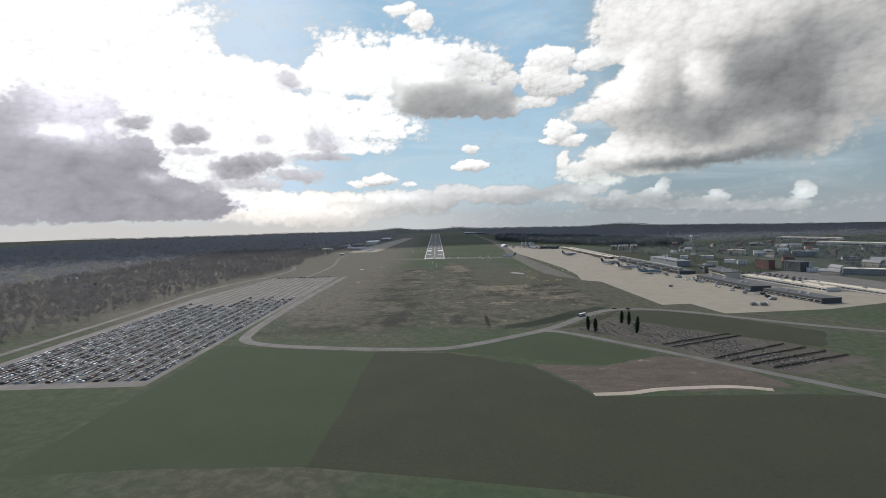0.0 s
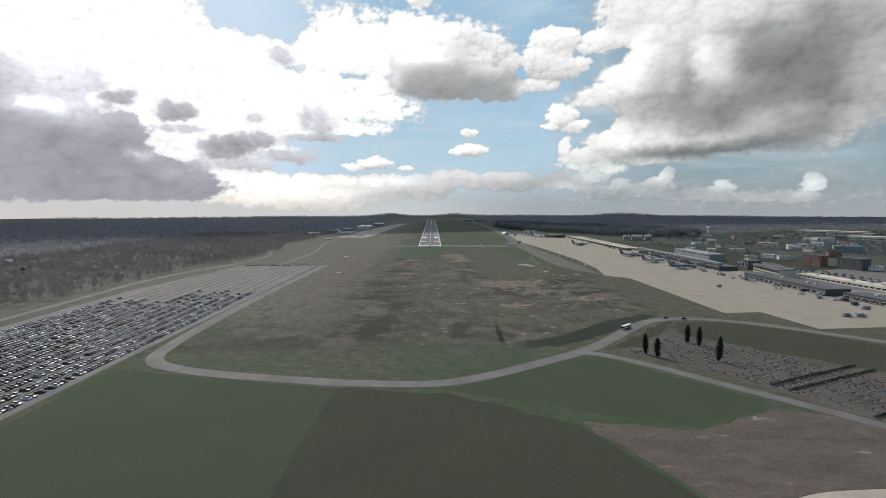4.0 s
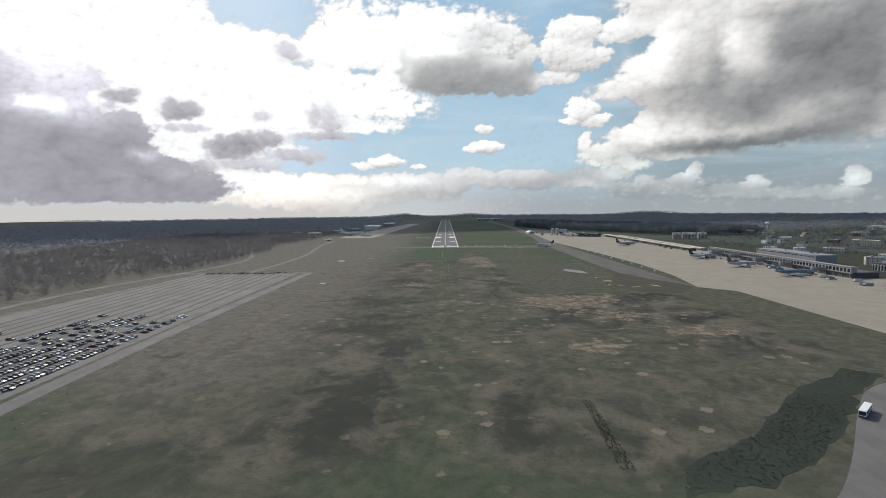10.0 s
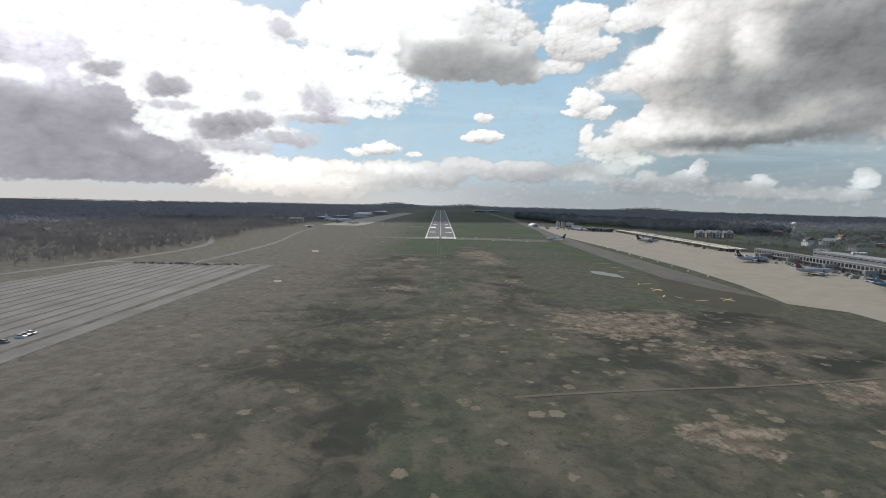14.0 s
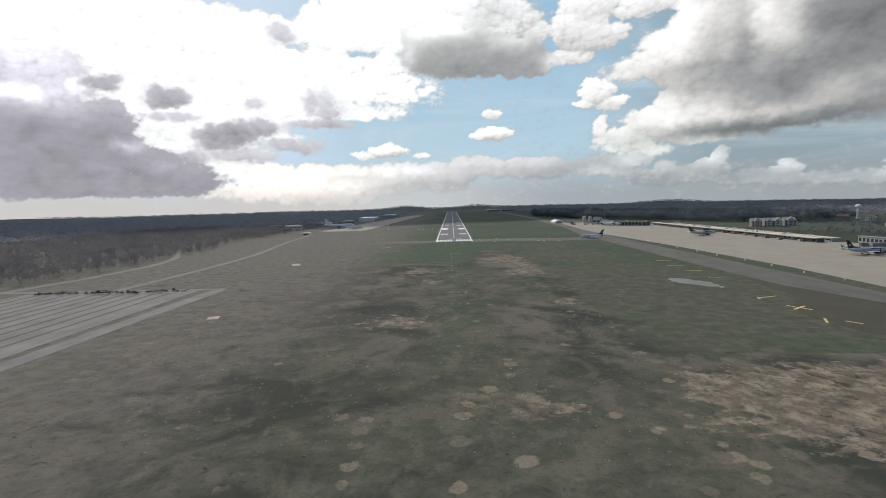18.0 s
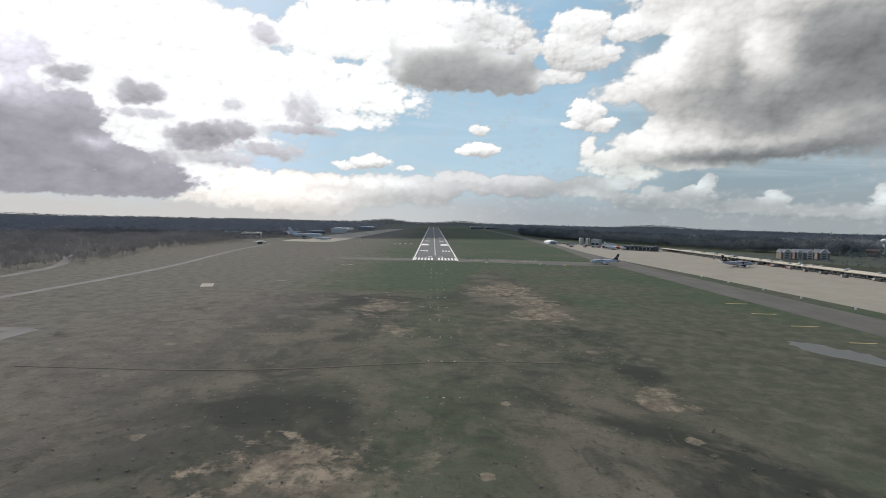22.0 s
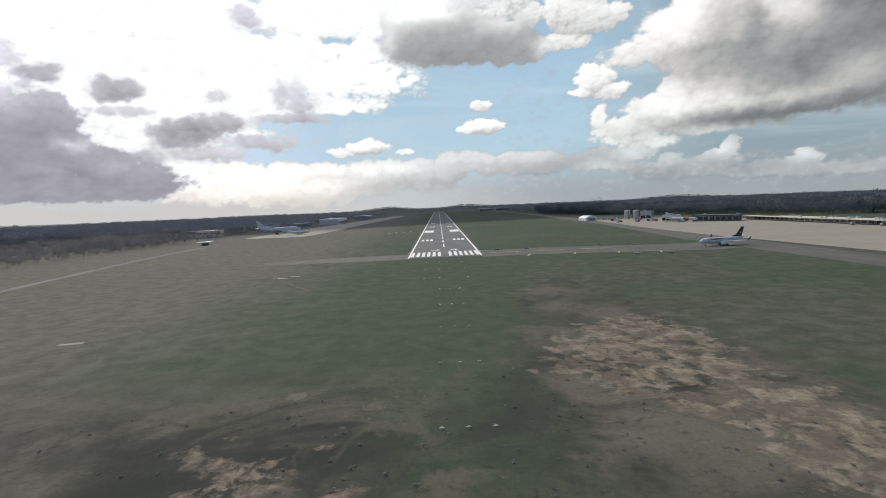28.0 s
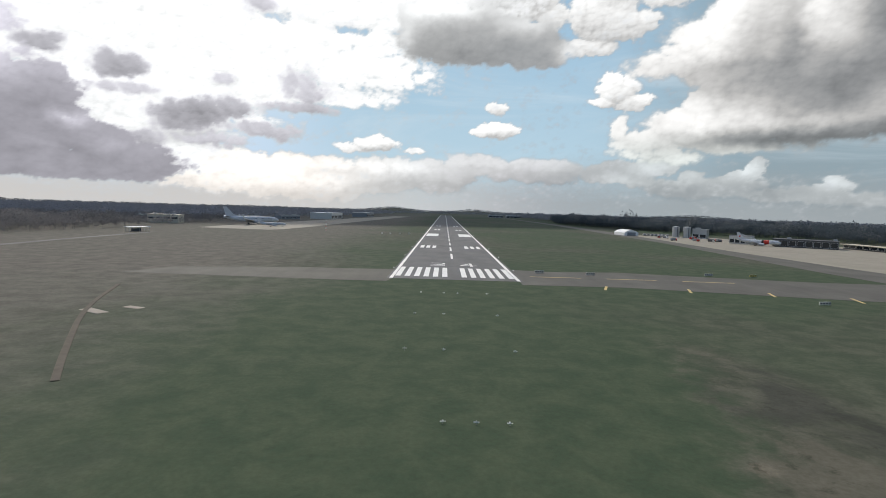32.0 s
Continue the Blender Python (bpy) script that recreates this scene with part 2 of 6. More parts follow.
def asphalt_material(name, base, lines=0.0):
    k = Nodes(name)
    p = k.position()
    fine, blot = k.noise(p, 3.0, 5, 0.7), k.noise(k.scaled(p, (0.12, 0.02, 0.1)), 1.0, 5, 0.6)
    patch = k.noise(p, 0.05, 5, 0.6)
    f = k.math("ADD", k.math("MULTIPLY", fine, 0.3), k.math("ADD", k.math("MULTIPLY", blot, 0.35), k.math("MULTIPLY", patch, 0.45)))
    col = k.mix(k.ramp(f, 0.3, 0.8), tuple(c * 0.68 for c in base), tuple(c * 1.35 for c in base))
    k.bump(fine, 0.25, 0.02)
    return k.done(col, 0.85, 0.0, 0.25)


def concrete_material():
    """Apron slabs, 7.5 m square, with dark joints and oil stains."""
    k = Nodes("apron_concrete")
    p = k.position()
    br = k.n.new("ShaderNodeTexBrick")
    br.offset = 0.0
    k.l.new(p, br.inputs["Vector"])
    for key, v in (("Color1", (0.266, 0.248, 0.198, 1)), ("Color2", (0.298, 0.277, 0.222, 1)), ("Mortar", (0.20, 0.18, 0.15, 1))):
        br.inputs[key].default_value = v
    br.inputs["Scale"].default_value = 1.0
    br.inputs["Brick Width"].default_value = br.inputs["Row Height"].default_value = 7.5
    br.inputs["Mortar Size"].default_value = 0.08
    stain = k.ramp(k.noise(p, 0.035, 6, 0.65, 0.4), 0.42, 0.75)
    grain = k.noise(p, 1.2, 5, 0.65)
    col = k.mix(k.math("MULTIPLY", stain, 0.45), br.outputs["Color"], (0.20, 0.175, 0.14))
    col = k.mix(k.math("MULTIPLY", grain, 0.3), col, (0.24, 0.21, 0.17))
    k.bump(grain, 0.2, 0.02)
    return k.done(col, 0.85, 0.0, 0.3)


def ploughed_material():
    """Bare brown soil with pale washed-out patches."""
    k = Nodes("ploughed_soil")
    p = k.position()
    a, b = k.noise(p, 0.6, 6, 0.7), k.noise(k.scaled(p, (0.05, 0.11, 1)), 1.0, 7, 0.68, 0.6)
    col = k.mix(k.ramp(k.math("ADD", k.math("MULTIPLY", a, 0.5), k.math("MULTIPLY", b, 0.5)), 0.3, 0.7), (0.066, 0.058, 0.050), (0.140, 0.120, 0.100))
    col = k.mix(k.ramp(b, 0.62, 0.70), col, (0.26, 0.235, 0.205))
    k.bump(a, 0.3, 0.1)
    return k.done(col, 0.95, 0.0, 0.1)


M = {
    "ground": ground_material(),
    "runway": asphalt_material("runway_asphalt", (0.125, 0.125, 0.122)),
    "taxiway": asphalt_material("taxiway_asphalt", (0.100, 0.096, 0.084)),
    "overgrown": surface("overgrown_old_paving", (0.070, 0.069, 0.052), 0.95, fine=0.6, coarse=0.05, vary=0.5, spec=0.1, space="World"),
    "old_taxiway": asphalt_material("weathered_old_paving", (0.100, 0.096, 0.080)),
    "road": asphalt_material("road_asphalt", (0.135, 0.132, 0.125)),
    "carpark": asphalt_material("car_park_gravel", (0.145, 0.14, 0.132)),
    "concrete": concrete_material(),
    "white_mark": surface("white_marking_paint", (0.74, 0.74, 0.70), 0.7, fine=1.2, coarse=0.2, vary=0.3, space="World"),
    "yellow_mark": surface("yellow_marking_paint", (0.52, 0.40, 0.16), 0.7, fine=1.2, vary=0.3, space="World"),
    "field_green": surface("winter_crop", (0.050, 0.067, 0.040), 0.95, fine=0.8, coarse=0.03, vary=0.4, spec=0.1, space="World"),
    "field_brown": ploughed_material(),
    "field_dark": surface("rough_pasture", (0.046, 0.052, 0.035), 0.95, fine=0.5, coarse=0.03, vary=0.45, spec=0.1, space="World"),
    "worn_path": surface("worn_path_soil", (0.115, 0.102, 0.082), 0.95, fine=0.6, coarse=0.05, vary=0.5, spec=0.1, space="World"),
    "faint_track": surface("faint_grassy_track", (0.130, 0.114, 0.092), 0.95, fine=0.6, coarse=0.08, vary=0.5, spec=0.1, space="World"),
    "track": surface("pale_sandy_track", (0.36, 0.32, 0.27), 0.9, fine=0.4, coarse=0.05, vary=0.5, spec=0.1, space="World"),
    "white": surface("white_coated_metal", (0.78, 0.78, 0.76), 0.4, vary=0.1, bump=0.03),
    "offwhite": surface("weathered_white_plaster", (0.62, 0.60, 0.55), 0.8, vary=0.2),
    "cream": surface("cream_cladding", (0.55, 0.50, 0.40), 0.7, vary=0.2),
    "pale_brick": surface("faded_brick", (0.25, 0.195, 0.160), 0.85, fine=4.0, vary=0.3),
    "sand": surface("sand_coloured_plaster", (0.45, 0.40, 0.34), 0.8, vary=0.25),
    "grey": surface("grey_cladding", (0.25, 0.26, 0.27), 0.6, vary=0.2),
    "dark_grey": surface("dark_grey_cladding", (0.075, 0.08, 0.085), 0.6, vary=0.25),
    "steel": surface("galvanised_steel", (0.45, 0.46, 0.47), 0.45, 0.7, vary=0.2),
    "brick": surface("red_brick", (0.23, 0.125, 0.098), 0.85, fine=4.0, vary=0.35, per_object=0.15),
    "roof_tile": surface("dark_roof_tiles", (0.085, 0.07, 0.065), 0.8, vary=0.3, per_object=0.2),
    "red_roof": surface("orange_clay_roof", (0.20, 0.11, 0.085), 0.8, vary=0.3, per_object=0.2),
    "glass": surface("tinted_window_glass", (0.025, 0.032, 0.038), 0.12, vary=0.1, bump=0.0, spec=0.7),
    "plum": surface("dull_plum_gloss_paint", (0.19, 0.10, 0.12), 0.35, vary=0.1, bump=0.0),
    "tyre": surface("black_rubber", (0.02, 0.02, 0.02), 0.8, vary=0.2),
    "navy": surface("dark_blue_gloss_paint", (0.012, 0.022, 0.05), 0.3, vary=0.1, bump=0.0),
    "gold": surface("yellow_gloss_paint", (0.72, 0.50, 0.05), 0.35, vary=0.1, bump=0.0),
    "red": surface("red_gloss_paint", (0.55, 0.045, 0.03), 0.35, vary=0.1, bump=0.0),
    "black": surface("black_gloss_paint", (0.015, 0.015, 0.018), 0.35, vary=0.1, bump=0.0),
    "teal": surface("turquoise_gloss_paint", (0.13, 0.21, 0.25), 0.35, vary=0.1, bump=0.0),
    "airframe": surface("white_airframe_paint", (0.58, 0.60, 0.62), 0.3, fine=1.0, vary=0.08, bump=0.0, spec=0.5),
    "airframe_grey": surface("grey_wing_paint", (0.42, 0.43, 0.45), 0.4, vary=0.15, bump=0.0),
    "bark": surface("bare_bark", (0.075, 0.06, 0.048), 0.9, vary=0.4),
    "cypress": surface("dark_cypress_foliage", (0.018, 0.030, 0.016), 0.9, fine=1.5, vary=0.6, spec=0.1),
    "hedge": surface("clipped_dark_hedge", (0.044, 0.052, 0.042), 0.9, fine=1.5, vary=0.6, spec=0.1, space="World"),
    "scrub": surface("dull_green_scrub", (0.038, 0.047, 0.036), 0.95, fine=0.8, coarse=0.06, vary=0.6, spec=0.1, space="World"),
    "stone": surface("grey_grave_stone", (0.15, 0.145, 0.14), 0.7, vary=0.35, per_object=0.5),
    "lamp_glass": surface("frosted_lamp_glass", (0.75, 0.76, 0.72), 0.3, vary=0.1),
    "sign_yellow": surface("yellow_sign_panel", (0.62, 0.50, 0.16), 0.5, vary=0.1),
}


def water_material():
    k = Nodes("rain_water")
    k.bump(k.noise(k.position(), 0.6, 4), 0.08, 0.05)
    return k.done((0.09, 0.095, 0.085), 0.38, 0.0, 0.35)


def twig_material(name, a, b):
    """Bare winter twigs, each tree a little different."""
    k = Nodes(name)
    n = k.noise(k.position(), 0.02, 4, 0.6)
    f = k.noise(k.position(), 0.25, 3, 0.6)
    col = k.mix(k.ramp(k.math("ADD", k.math("MULTIPLY", n, 0.6), k.math("MULTIPLY", f, 0.4)), 0.35, 0.65), a, b)
    k.done(col, 0.95, 0.0, 0.1)
    glow = k.n.new("ShaderNodeBsdfTranslucent")
    k.l.new(col, glow.inputs["Color"])
    both = k.n.new("ShaderNodeMixShader")
    both.inputs[0].default_value = 0.45
    k.l.new(k.bsdf.outputs[0], both.inputs[1])
    k.l.new(glow.outputs[0], both.inputs[2])
    k.l.new(both.outputs[0], k.n["Material Output"].inputs[0])
    return k.mat


M["water"] = water_material()
# left and far woods: veil and haze put into the colour, paler and bluer
M["twigs"] = twig_material("bare_winter_twigs", (0.150, 0.148, 0.152), (0.240, 0.232, 0.230))
M["twigs_far_hazed"] = twig_material("far_woodland_hazed", (0.200, 0.212, 0.235), (0.290, 0.300, 0.320))
# dark wood on the right; its blue tint stands in for distance haze
M["twigs_right"] = twig_material("dark_wood_haze_tint", (0.084, 0.104, 0.116), (0.118, 0.140, 0.154))
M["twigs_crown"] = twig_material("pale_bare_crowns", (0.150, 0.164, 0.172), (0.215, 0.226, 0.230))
# the far wood again, lightened further for the veil on the left
M["twigs_left_hazed"] = twig_material("woodland_haze_tinted", (0.225, 0.236, 0.265), (0.315, 0.325, 0.350))
M["evergreen"] = twig_material("evergreen_needles", (0.022, 0.034, 0.020), (0.040, 0.055, 0.030))


# ---- building helpers ----
def mesh_object(name, bm, material, parent=None, label="", smooth=False):
    me = bpy.data.meshes.new(name)
    bm.to_mesh(me)
    bm.free()
    if smooth:
        me.polygons.foreach_set("use_smooth", [True] * len(me.polygons))
    for m in material if isinstance(material, (list, tuple)) else (material,):
        me.materials.append(m)
    ob = new(name, me)
    ob.parent = parent
    if label:
        tagged(ob, label)
    return ob


def part(name, bm, material, parent, label="", smooth=False):
    return mesh_object(name, bm, material, parent, label, smooth)


def thing(name, m, label, category, group="", kind=""):
    ob = new(name)
    ob.matrix_basis = m
    return tagged(ob, label, category, group, kind)


def box(bm, x0, x1, y0, y1, z0, z1, bevel=0.0):
    r = bmesh.ops.create_cube(bm, size=1.0)
    vs = r["verts"]
    bmesh.ops.scale(bm, verts=vs, vec=(x1 - x0, y1 - y0, z1 - z0))
    bmesh.ops.translate(bm, verts=vs, vec=((x0 + x1) / 2, (y0 + y1) / 2, (z0 + z1) / 2))
    if bevel:
        es = list({e for v in vs for e in v.link_edges})
        bmesh.ops.bevel(bm, geom=es, offset=bevel, segments=2, affect="EDGES", profile=0.5)
    return bm


def boxed(*a, **k):
    return box(bmesh.new(), *a, **k)


def tube(bm, p, q, r0, r1=None, seg=10, caps=True):
    p, q = Vector(p), Vector(q)
    r1 = r0 if r1 is None else r1
    m = Matrix.Translation((p + q) / 2) @ (q - p).to_track_quat("Z", "Y").to_matrix().to_4x4()
    bmesh.ops.create_cone(bm, cap_ends=caps, segments=seg, radius1=r0, radius2=max(r1, 1e-4), depth=(q - p).length, matrix=m)
    return bm


def tubed(*a, **k):
    return tube(bmesh.new(), *a, **k)


def prism(points, z0, z1, bm=None):
    """An upright prism over a plan outline, given anticlockwise."""
    bm = bm or bmesh.new()
    lo = [bm.verts.new((x, y, z0)) for x, y in points]
    hi = [bm.verts.new((x, y, z1)) for x, y in points]
    n = len(points)
    bm.faces.new(hi)
    bm.faces.new(lo[::-1])
    for i in range(n):
        bm.faces.new((lo[i], lo[(i + 1) % n], hi[(i + 1) % n], hi[i]))
    bmesh.ops.recalc_face_normals(bm, faces=bm.faces)
    return bm


def ribbon(line, width, z, thick=0.05, ends=None):
    """A road: a strip of the given width along a line, smoothed at its bends, with a low kerb of its own thickness."""
    pts = [Vector(p) for p in line]
    for _ in range(3):
        out = [pts[0]]
        for a, b in zip(pts, pts[1:]):
            out += [a.lerp(b, 0.25), a.lerp(b, 0.75)]
        pts = out + [pts[-1]]
    bm = bmesh.new()
    rows = []
    for i, p in enumerate(pts):
        d = (pts[min(i + 1, len(pts) - 1)] - pts[max(i - 1, 0)]).normalized()
        n = Vector((-d.y, d.x)) * width / 2
        rows.append([bm.verts.new((*(p + s * n), h)) for s, h in ((1, z - thick), (1, z), (-1, z), (-1, z - thick))])
    for a, b in zip(rows, rows[1:]):
        for j in range(3):
            bm.faces.new((a[j], a[j + 1], b[j + 1], b[j]))
    bmesh.ops.recalc_face_normals(bm, faces=bm.faces)
    return bm


def rough_outline(points, amount, steps=6, seed=1):
    """An outline with natural, uneven edges."""
    r = random.Random(seed)
    out = []
    n = len(points)
    for i in range(n):
        a, b = Vector(points[i]), Vector(points[(i + 1) % n])
        for s in range(steps):
            p = a.lerp(b, s / steps)
            out.append((p.x + r.uniform(-amount, amount), p.y + r.uniform(-amount, amount)))
    return out


def arrays_object(name, verts, faces, material, label, category, kind="stuff"):
    me = bpy.data.meshes.new(name)
    me.from_pydata(verts.tolist() if hasattr(verts, "tolist") else verts, [], faces.tolist() if hasattr(faces, "tolist") else faces)
    for m in material if isinstance(material, (list, tuple)) else (material,):
        me.materials.append(m)
    return tagged(new(name, me), label, category, kind=kind)


# ---- ground ----
def hill_height(x, y):
    """Flat round the airfield; low hills and two spoil heaps towards the horizon."""
    d = np.hypot(x, y - 300)
    rise = np.clip((d - 1900) / 1500, 0, 1) ** 1.5
    az = np.arctan2(x, y)
    roll = 15 + 5 * np.clip(-az, 0, 1) + 4 * np.sin(az * 5 + 1.0) + 3 * np.sin(az * 13 + 0.4) + 2 * np.sin(az * 29)
    h = rise * roll
    for hx, hy, r, top in ((-330, 3050, 150, 24), (190, 3100, 120, 15), (1500, 2900, 200, 18)):
        h = h + top * np.exp(-(((x - hx) ** 2 + (y - hy) ** 2) / r**2))
    return h


def build_ground():
    nx, ny = 150, 150
    s = np.linspace(-1, 1, nx)
    xs = np.sign(s) * (np.abs(s) ** 1.7) * 4300
    ys = -400 + np.sign(s) * (np.abs(s) ** 1.7) * 4200
    gx, gy = np.meshgrid(xs, ys)
    gz = hill_height(gx, gy)
    v = np.stack([gx.ravel(), gy.ravel(), gz.ravel()], 1)
    i = np.arange(nx * ny).reshape(ny, nx)
    f = np.stack([i[:-1, :-1].ravel(), i[:-1, 1:].ravel(), i[1:, 1:].ravel(), i[1:, :-1].ravel()], 1)
    ob = arrays_object("ground", v, f, M["ground"], "green and brown winter grassland and heath round an airfield", "ground", "structure")
    ob.data.polygons.foreach_set("use_smooth", [True] * len(ob.data.polygons))


build_ground()


def sheet(name, points, z, material, label, category, thick=0.04):
    return tagged(mesh_object(name, prism(points, z - thick, z), material), label, category, kind="structure")


# fields and bare land round the road junction
sheet("field", rough_outline([(10, -842), (104, -883), (143, -868), (146, -858), (100, -797), (84, -796), (36, -828)], 1.0, 6, 1), 0.02, M["field_green"], "green winter crop field beside the road", "field")
sheet("field", rough_outline([(62, -877), (86, -934), (120, -933), (172, -934), (190, -930), (176, -880), (146, -868), (104, -886)], 1.2, 6, 2), 0.02, M["field_brown"], "bare brown ploughed field with pale scars", "field")
sheet("field", rough_outline([(-52, -1000), (300, -1080), (300, -962), (168, -940), (84, -938), (60, -880), (12, -846), (-44, -838)], 1.5, 6, 3), 0.018, M["field_dark"], "dark green rough pasture", "field")
sheet("field", rough_outline([(-160, -1000), (-44, -1000), (-40, -838), (-120, -819), (-158, -806)], 1.2, 6, 4), 0.02, M["field_green"], "green crop field beside the car park", "field")
sheet("field", rough_outline([(178, -716), (212, -714), (248, -742), (272, -778), (298, -815), (262, -858), (246, -842), (196, -786), (166, -744)], 1.5, 6, 5), 0.016, M["field_dark"], "dark uneven grass between road and cemetery", "field")
tagged(mesh_object("sandy_track", ribbon([(84, -934), (104, -934), (118, -929), (142, -928), (160, -928), (176, -935)], 4.6, 0.05), M["track"]), "pale sandy farm track across bare fields", "track", kind="structure")

# runway, taxiways, apron, car park, roads
runway = sheet("runway", [(-25.1, -1), (25.1, -1), (25.1, 2380), (-25.1, 2380)], 0.06, M["runway"], "grey asphalt runway with white markings", "runway", 0.08)
sheet("taxiway_1", rough_outline([(-120, -6), (-60, -9), (-23.6, -9), (-23.6, 26), (-60, 24), (-110, 14)], 1.0, 4, 6), 0.04, M["old_taxiway"], "old grey paved turning area beside the threshold", "taxiway")
sheet("taxiway_2", [(23.6, -9), (60, -8), (128, -22), (160, -26), (181, -20), (181, 22), (150, 22), (105, 30), (72, 37), (40, 32), (23.6, 36)], 0.045, M["taxiway"], "paved taxiway that joins the runway threshold", "taxiway")
sheet("taxiway_4", rough_outline([(146, -470), (160, -492), (182, -500), (210, -472), (209, -450), (193, -419), (181, -371), (178.5, -330), (168, -400), (146, -432)], 1.2, 5, 21), 0.044, M["overgrown"], "dark overgrown end of an old taxiway", "taxiway")
sheet("taxiway_3", [(209, -450), (213, -470), (214, -300), (212, -60), (216, 60), (236, 300), (250, 900), (238, 2200), (222, 2200), (226, 900), (205, 300), (182, 60), (181, -60), (179, -290), (181, -371), (193, -419)], 0.05, M["taxiway"], "long grey asphalt taxiway beside the apron", "taxiway")
sheet("apron", [(232, -685), (262, -682), (266, -737), (368, -730), (480, -694), (470, -640), (400, -560), (400, -430), (402, -60), (400, 300), (330, 470), (236, 470), (218, 200), (216, 90), (228, -120), (232, -300), (226, -400), (213, -470), (234, -492)], 0.055, M["concrete"], "wide pale concrete airport apron", "apron")
sheet("left_apron", [(-186, 330), (-176, 352), (-170, 420), (-160, 700), (-120, 1500), (-170, 1520), (-235, 800), (-262, 420), (-262, 340)], 0.05, M["concrete"], "pale concrete apron in front of hangars", "apron")
sheet("car_park", [(-162, -345), (-270, -345), (-300, -560), (-295, -900), (-164, -900)], 0.04, M["carpark"], "large grey long stay car park", "car park")
ROADS = (
    ("service_road", [(-40, -831), (8, -836), (36, -822), (60, -806), (92, -784), (112, -764), (139, -732), (160, -710), (182, -702), (206, -704), (240, -725), (268, -757), (310, -800), (380, -850), (520, -900)], 8.5, "grey two lane road curving round the airfield"),
    ("side_road", [(90, -786), (101, -790), (118, -808), (140, -838), (165, -870), (190, -905), (230, -960), (300, -1040)], 7.0, "narrow grey road beside the cemetery"),
    ("car_park_road", [(-148, -340), (-150, -347), (-156, -600), (-156, -694), (-154, -760), (-149, -795), (-122, -811), (-83, -822), (-40, -831)], 9.0, "pale grey road along the car park"),
    ("car_park_end_road", [(-300, -337), (-225, -341), (-148, -341)], 6.0, "pale grey road across the end of the car park"),
    ("perimeter_road", [(-218, -345), (-215, -291), (-212, -196), (-216, -100), (-232, 0), (-246, 120), (-248, 236)], 6.0, "narrow pale perimeter road of the airfield"),
    ("outer_road", [(-316, -900), (-316, -660), (-324, -530), (-320, -442), (-303, -370), (-287, -310), (-279, -250), (-278, -190), (-296, -120), (-350, -40)], 7.0, "grey country road along the edge of the wood"),
    ("heath_path", [(-118, -384), (-55, -386), (4, -371), (38, -372)], 0.9, "narrow worn path across the heath"),
    ("old_track", [(22, -626), (57, -619), (115, -612), (187, -595)], 1.5, "faint pale track across the heath"),
    ("old_track", [(-103, -32), (-88, -68), (-66, -103), (-58, -115)], 1.1, "faint brown curving track in the grass"),
)
for i, (name, line, width, label) in enumerate(ROADS):
    tagged(mesh_object(name, ribbon(line, width, 0.06 + 0.006 * i, 0.07 + 0.006 * i), M["worn_path"] if name == "heath_path" else M["faint_track"] if name == "old_track" else M["road"]), label, "road", kind="structure")


WIDE = 1.07  # the runway is 48 m from edge line to edge line


def marking(name, x0, x1, y0, y1, material, z=0.072, parent=runway):
    return part(name, boxed(x0 * WIDE, x1 * WIDE, y0, y1, z - 0.008, z), material, parent)


def runway_markings():
    white = M["white_mark"]
    for s in (-1, 1):
        marking("edge_line", s * 22 - 0.6, s * 22 + 0.6, -0.5, 2370, white)
        for i in range(6):
            x = s * (2.6 + 3.35 * i + 0.9)
            marking("threshold_stripe", x - 0.95, x + 0.95, 6, 36, white)
        for i in range(3):
            x = s * (10.2 + 3.8 * i)
            marking("touchdown_stripe", x - 1.2, x + 1.2, 150, 172, white)
        marking("aiming_block", s * 9.5, s * 20.5, 300, 352, white) if s > 0 else marking("aiming_block", -20.5, -9.5, 300, 352, white)
        for y0, n in ((450, 2), (600, 2)):
            for i in range(n):
                x = s * (10.5 + 4.2 * i)
                marking("touchdown_stripe", x - 1.3, x + 1.3, y0, y0 + 22, white)
    for y0 in range(78, 2300, 50):
        marking("centre_dash", -0.55, 0.55, y0, y0 + 30, white)
    digits = {"2": [(-1, 4.5, 1, 4.5), (1, 4.5, 1, 2.6), (1, 2.6, -1, 0.6), (-1, 0.5, 1.1, 0.5)], "4": [(0.5, 0, 0.5, 5), (0.5, 5, -1.1, 1.6), (-1.2, 1.5, 1.2, 1.5)]}
    for s, ch in ((-1, "2"), (1, "4")):
        bm = bmesh.new()
        for x0, y0, x1, y1 in digits[ch]:
            a, b = Vector((x0 * 2.8, y0 * 2.4)), Vector((x1 * 2.8, y1 * 2.4))
            d = (b - a).normalized() * 0.45
            n = Vector((-d.y, d.x)) * 1.3
            a, b = a - d, b + d
            prism([(a + n)[:], (b + n)[:], (b - n)[:], (a - n)[:]], 0, 0.008, bm)
        bmesh.ops.translate(bm, verts=bm.verts, vec=(s * 6.6 * WIDE, 44, 0.066))
        part("runway_number", bm, white, runway, "white painted digit " + ch)


runway_markings()


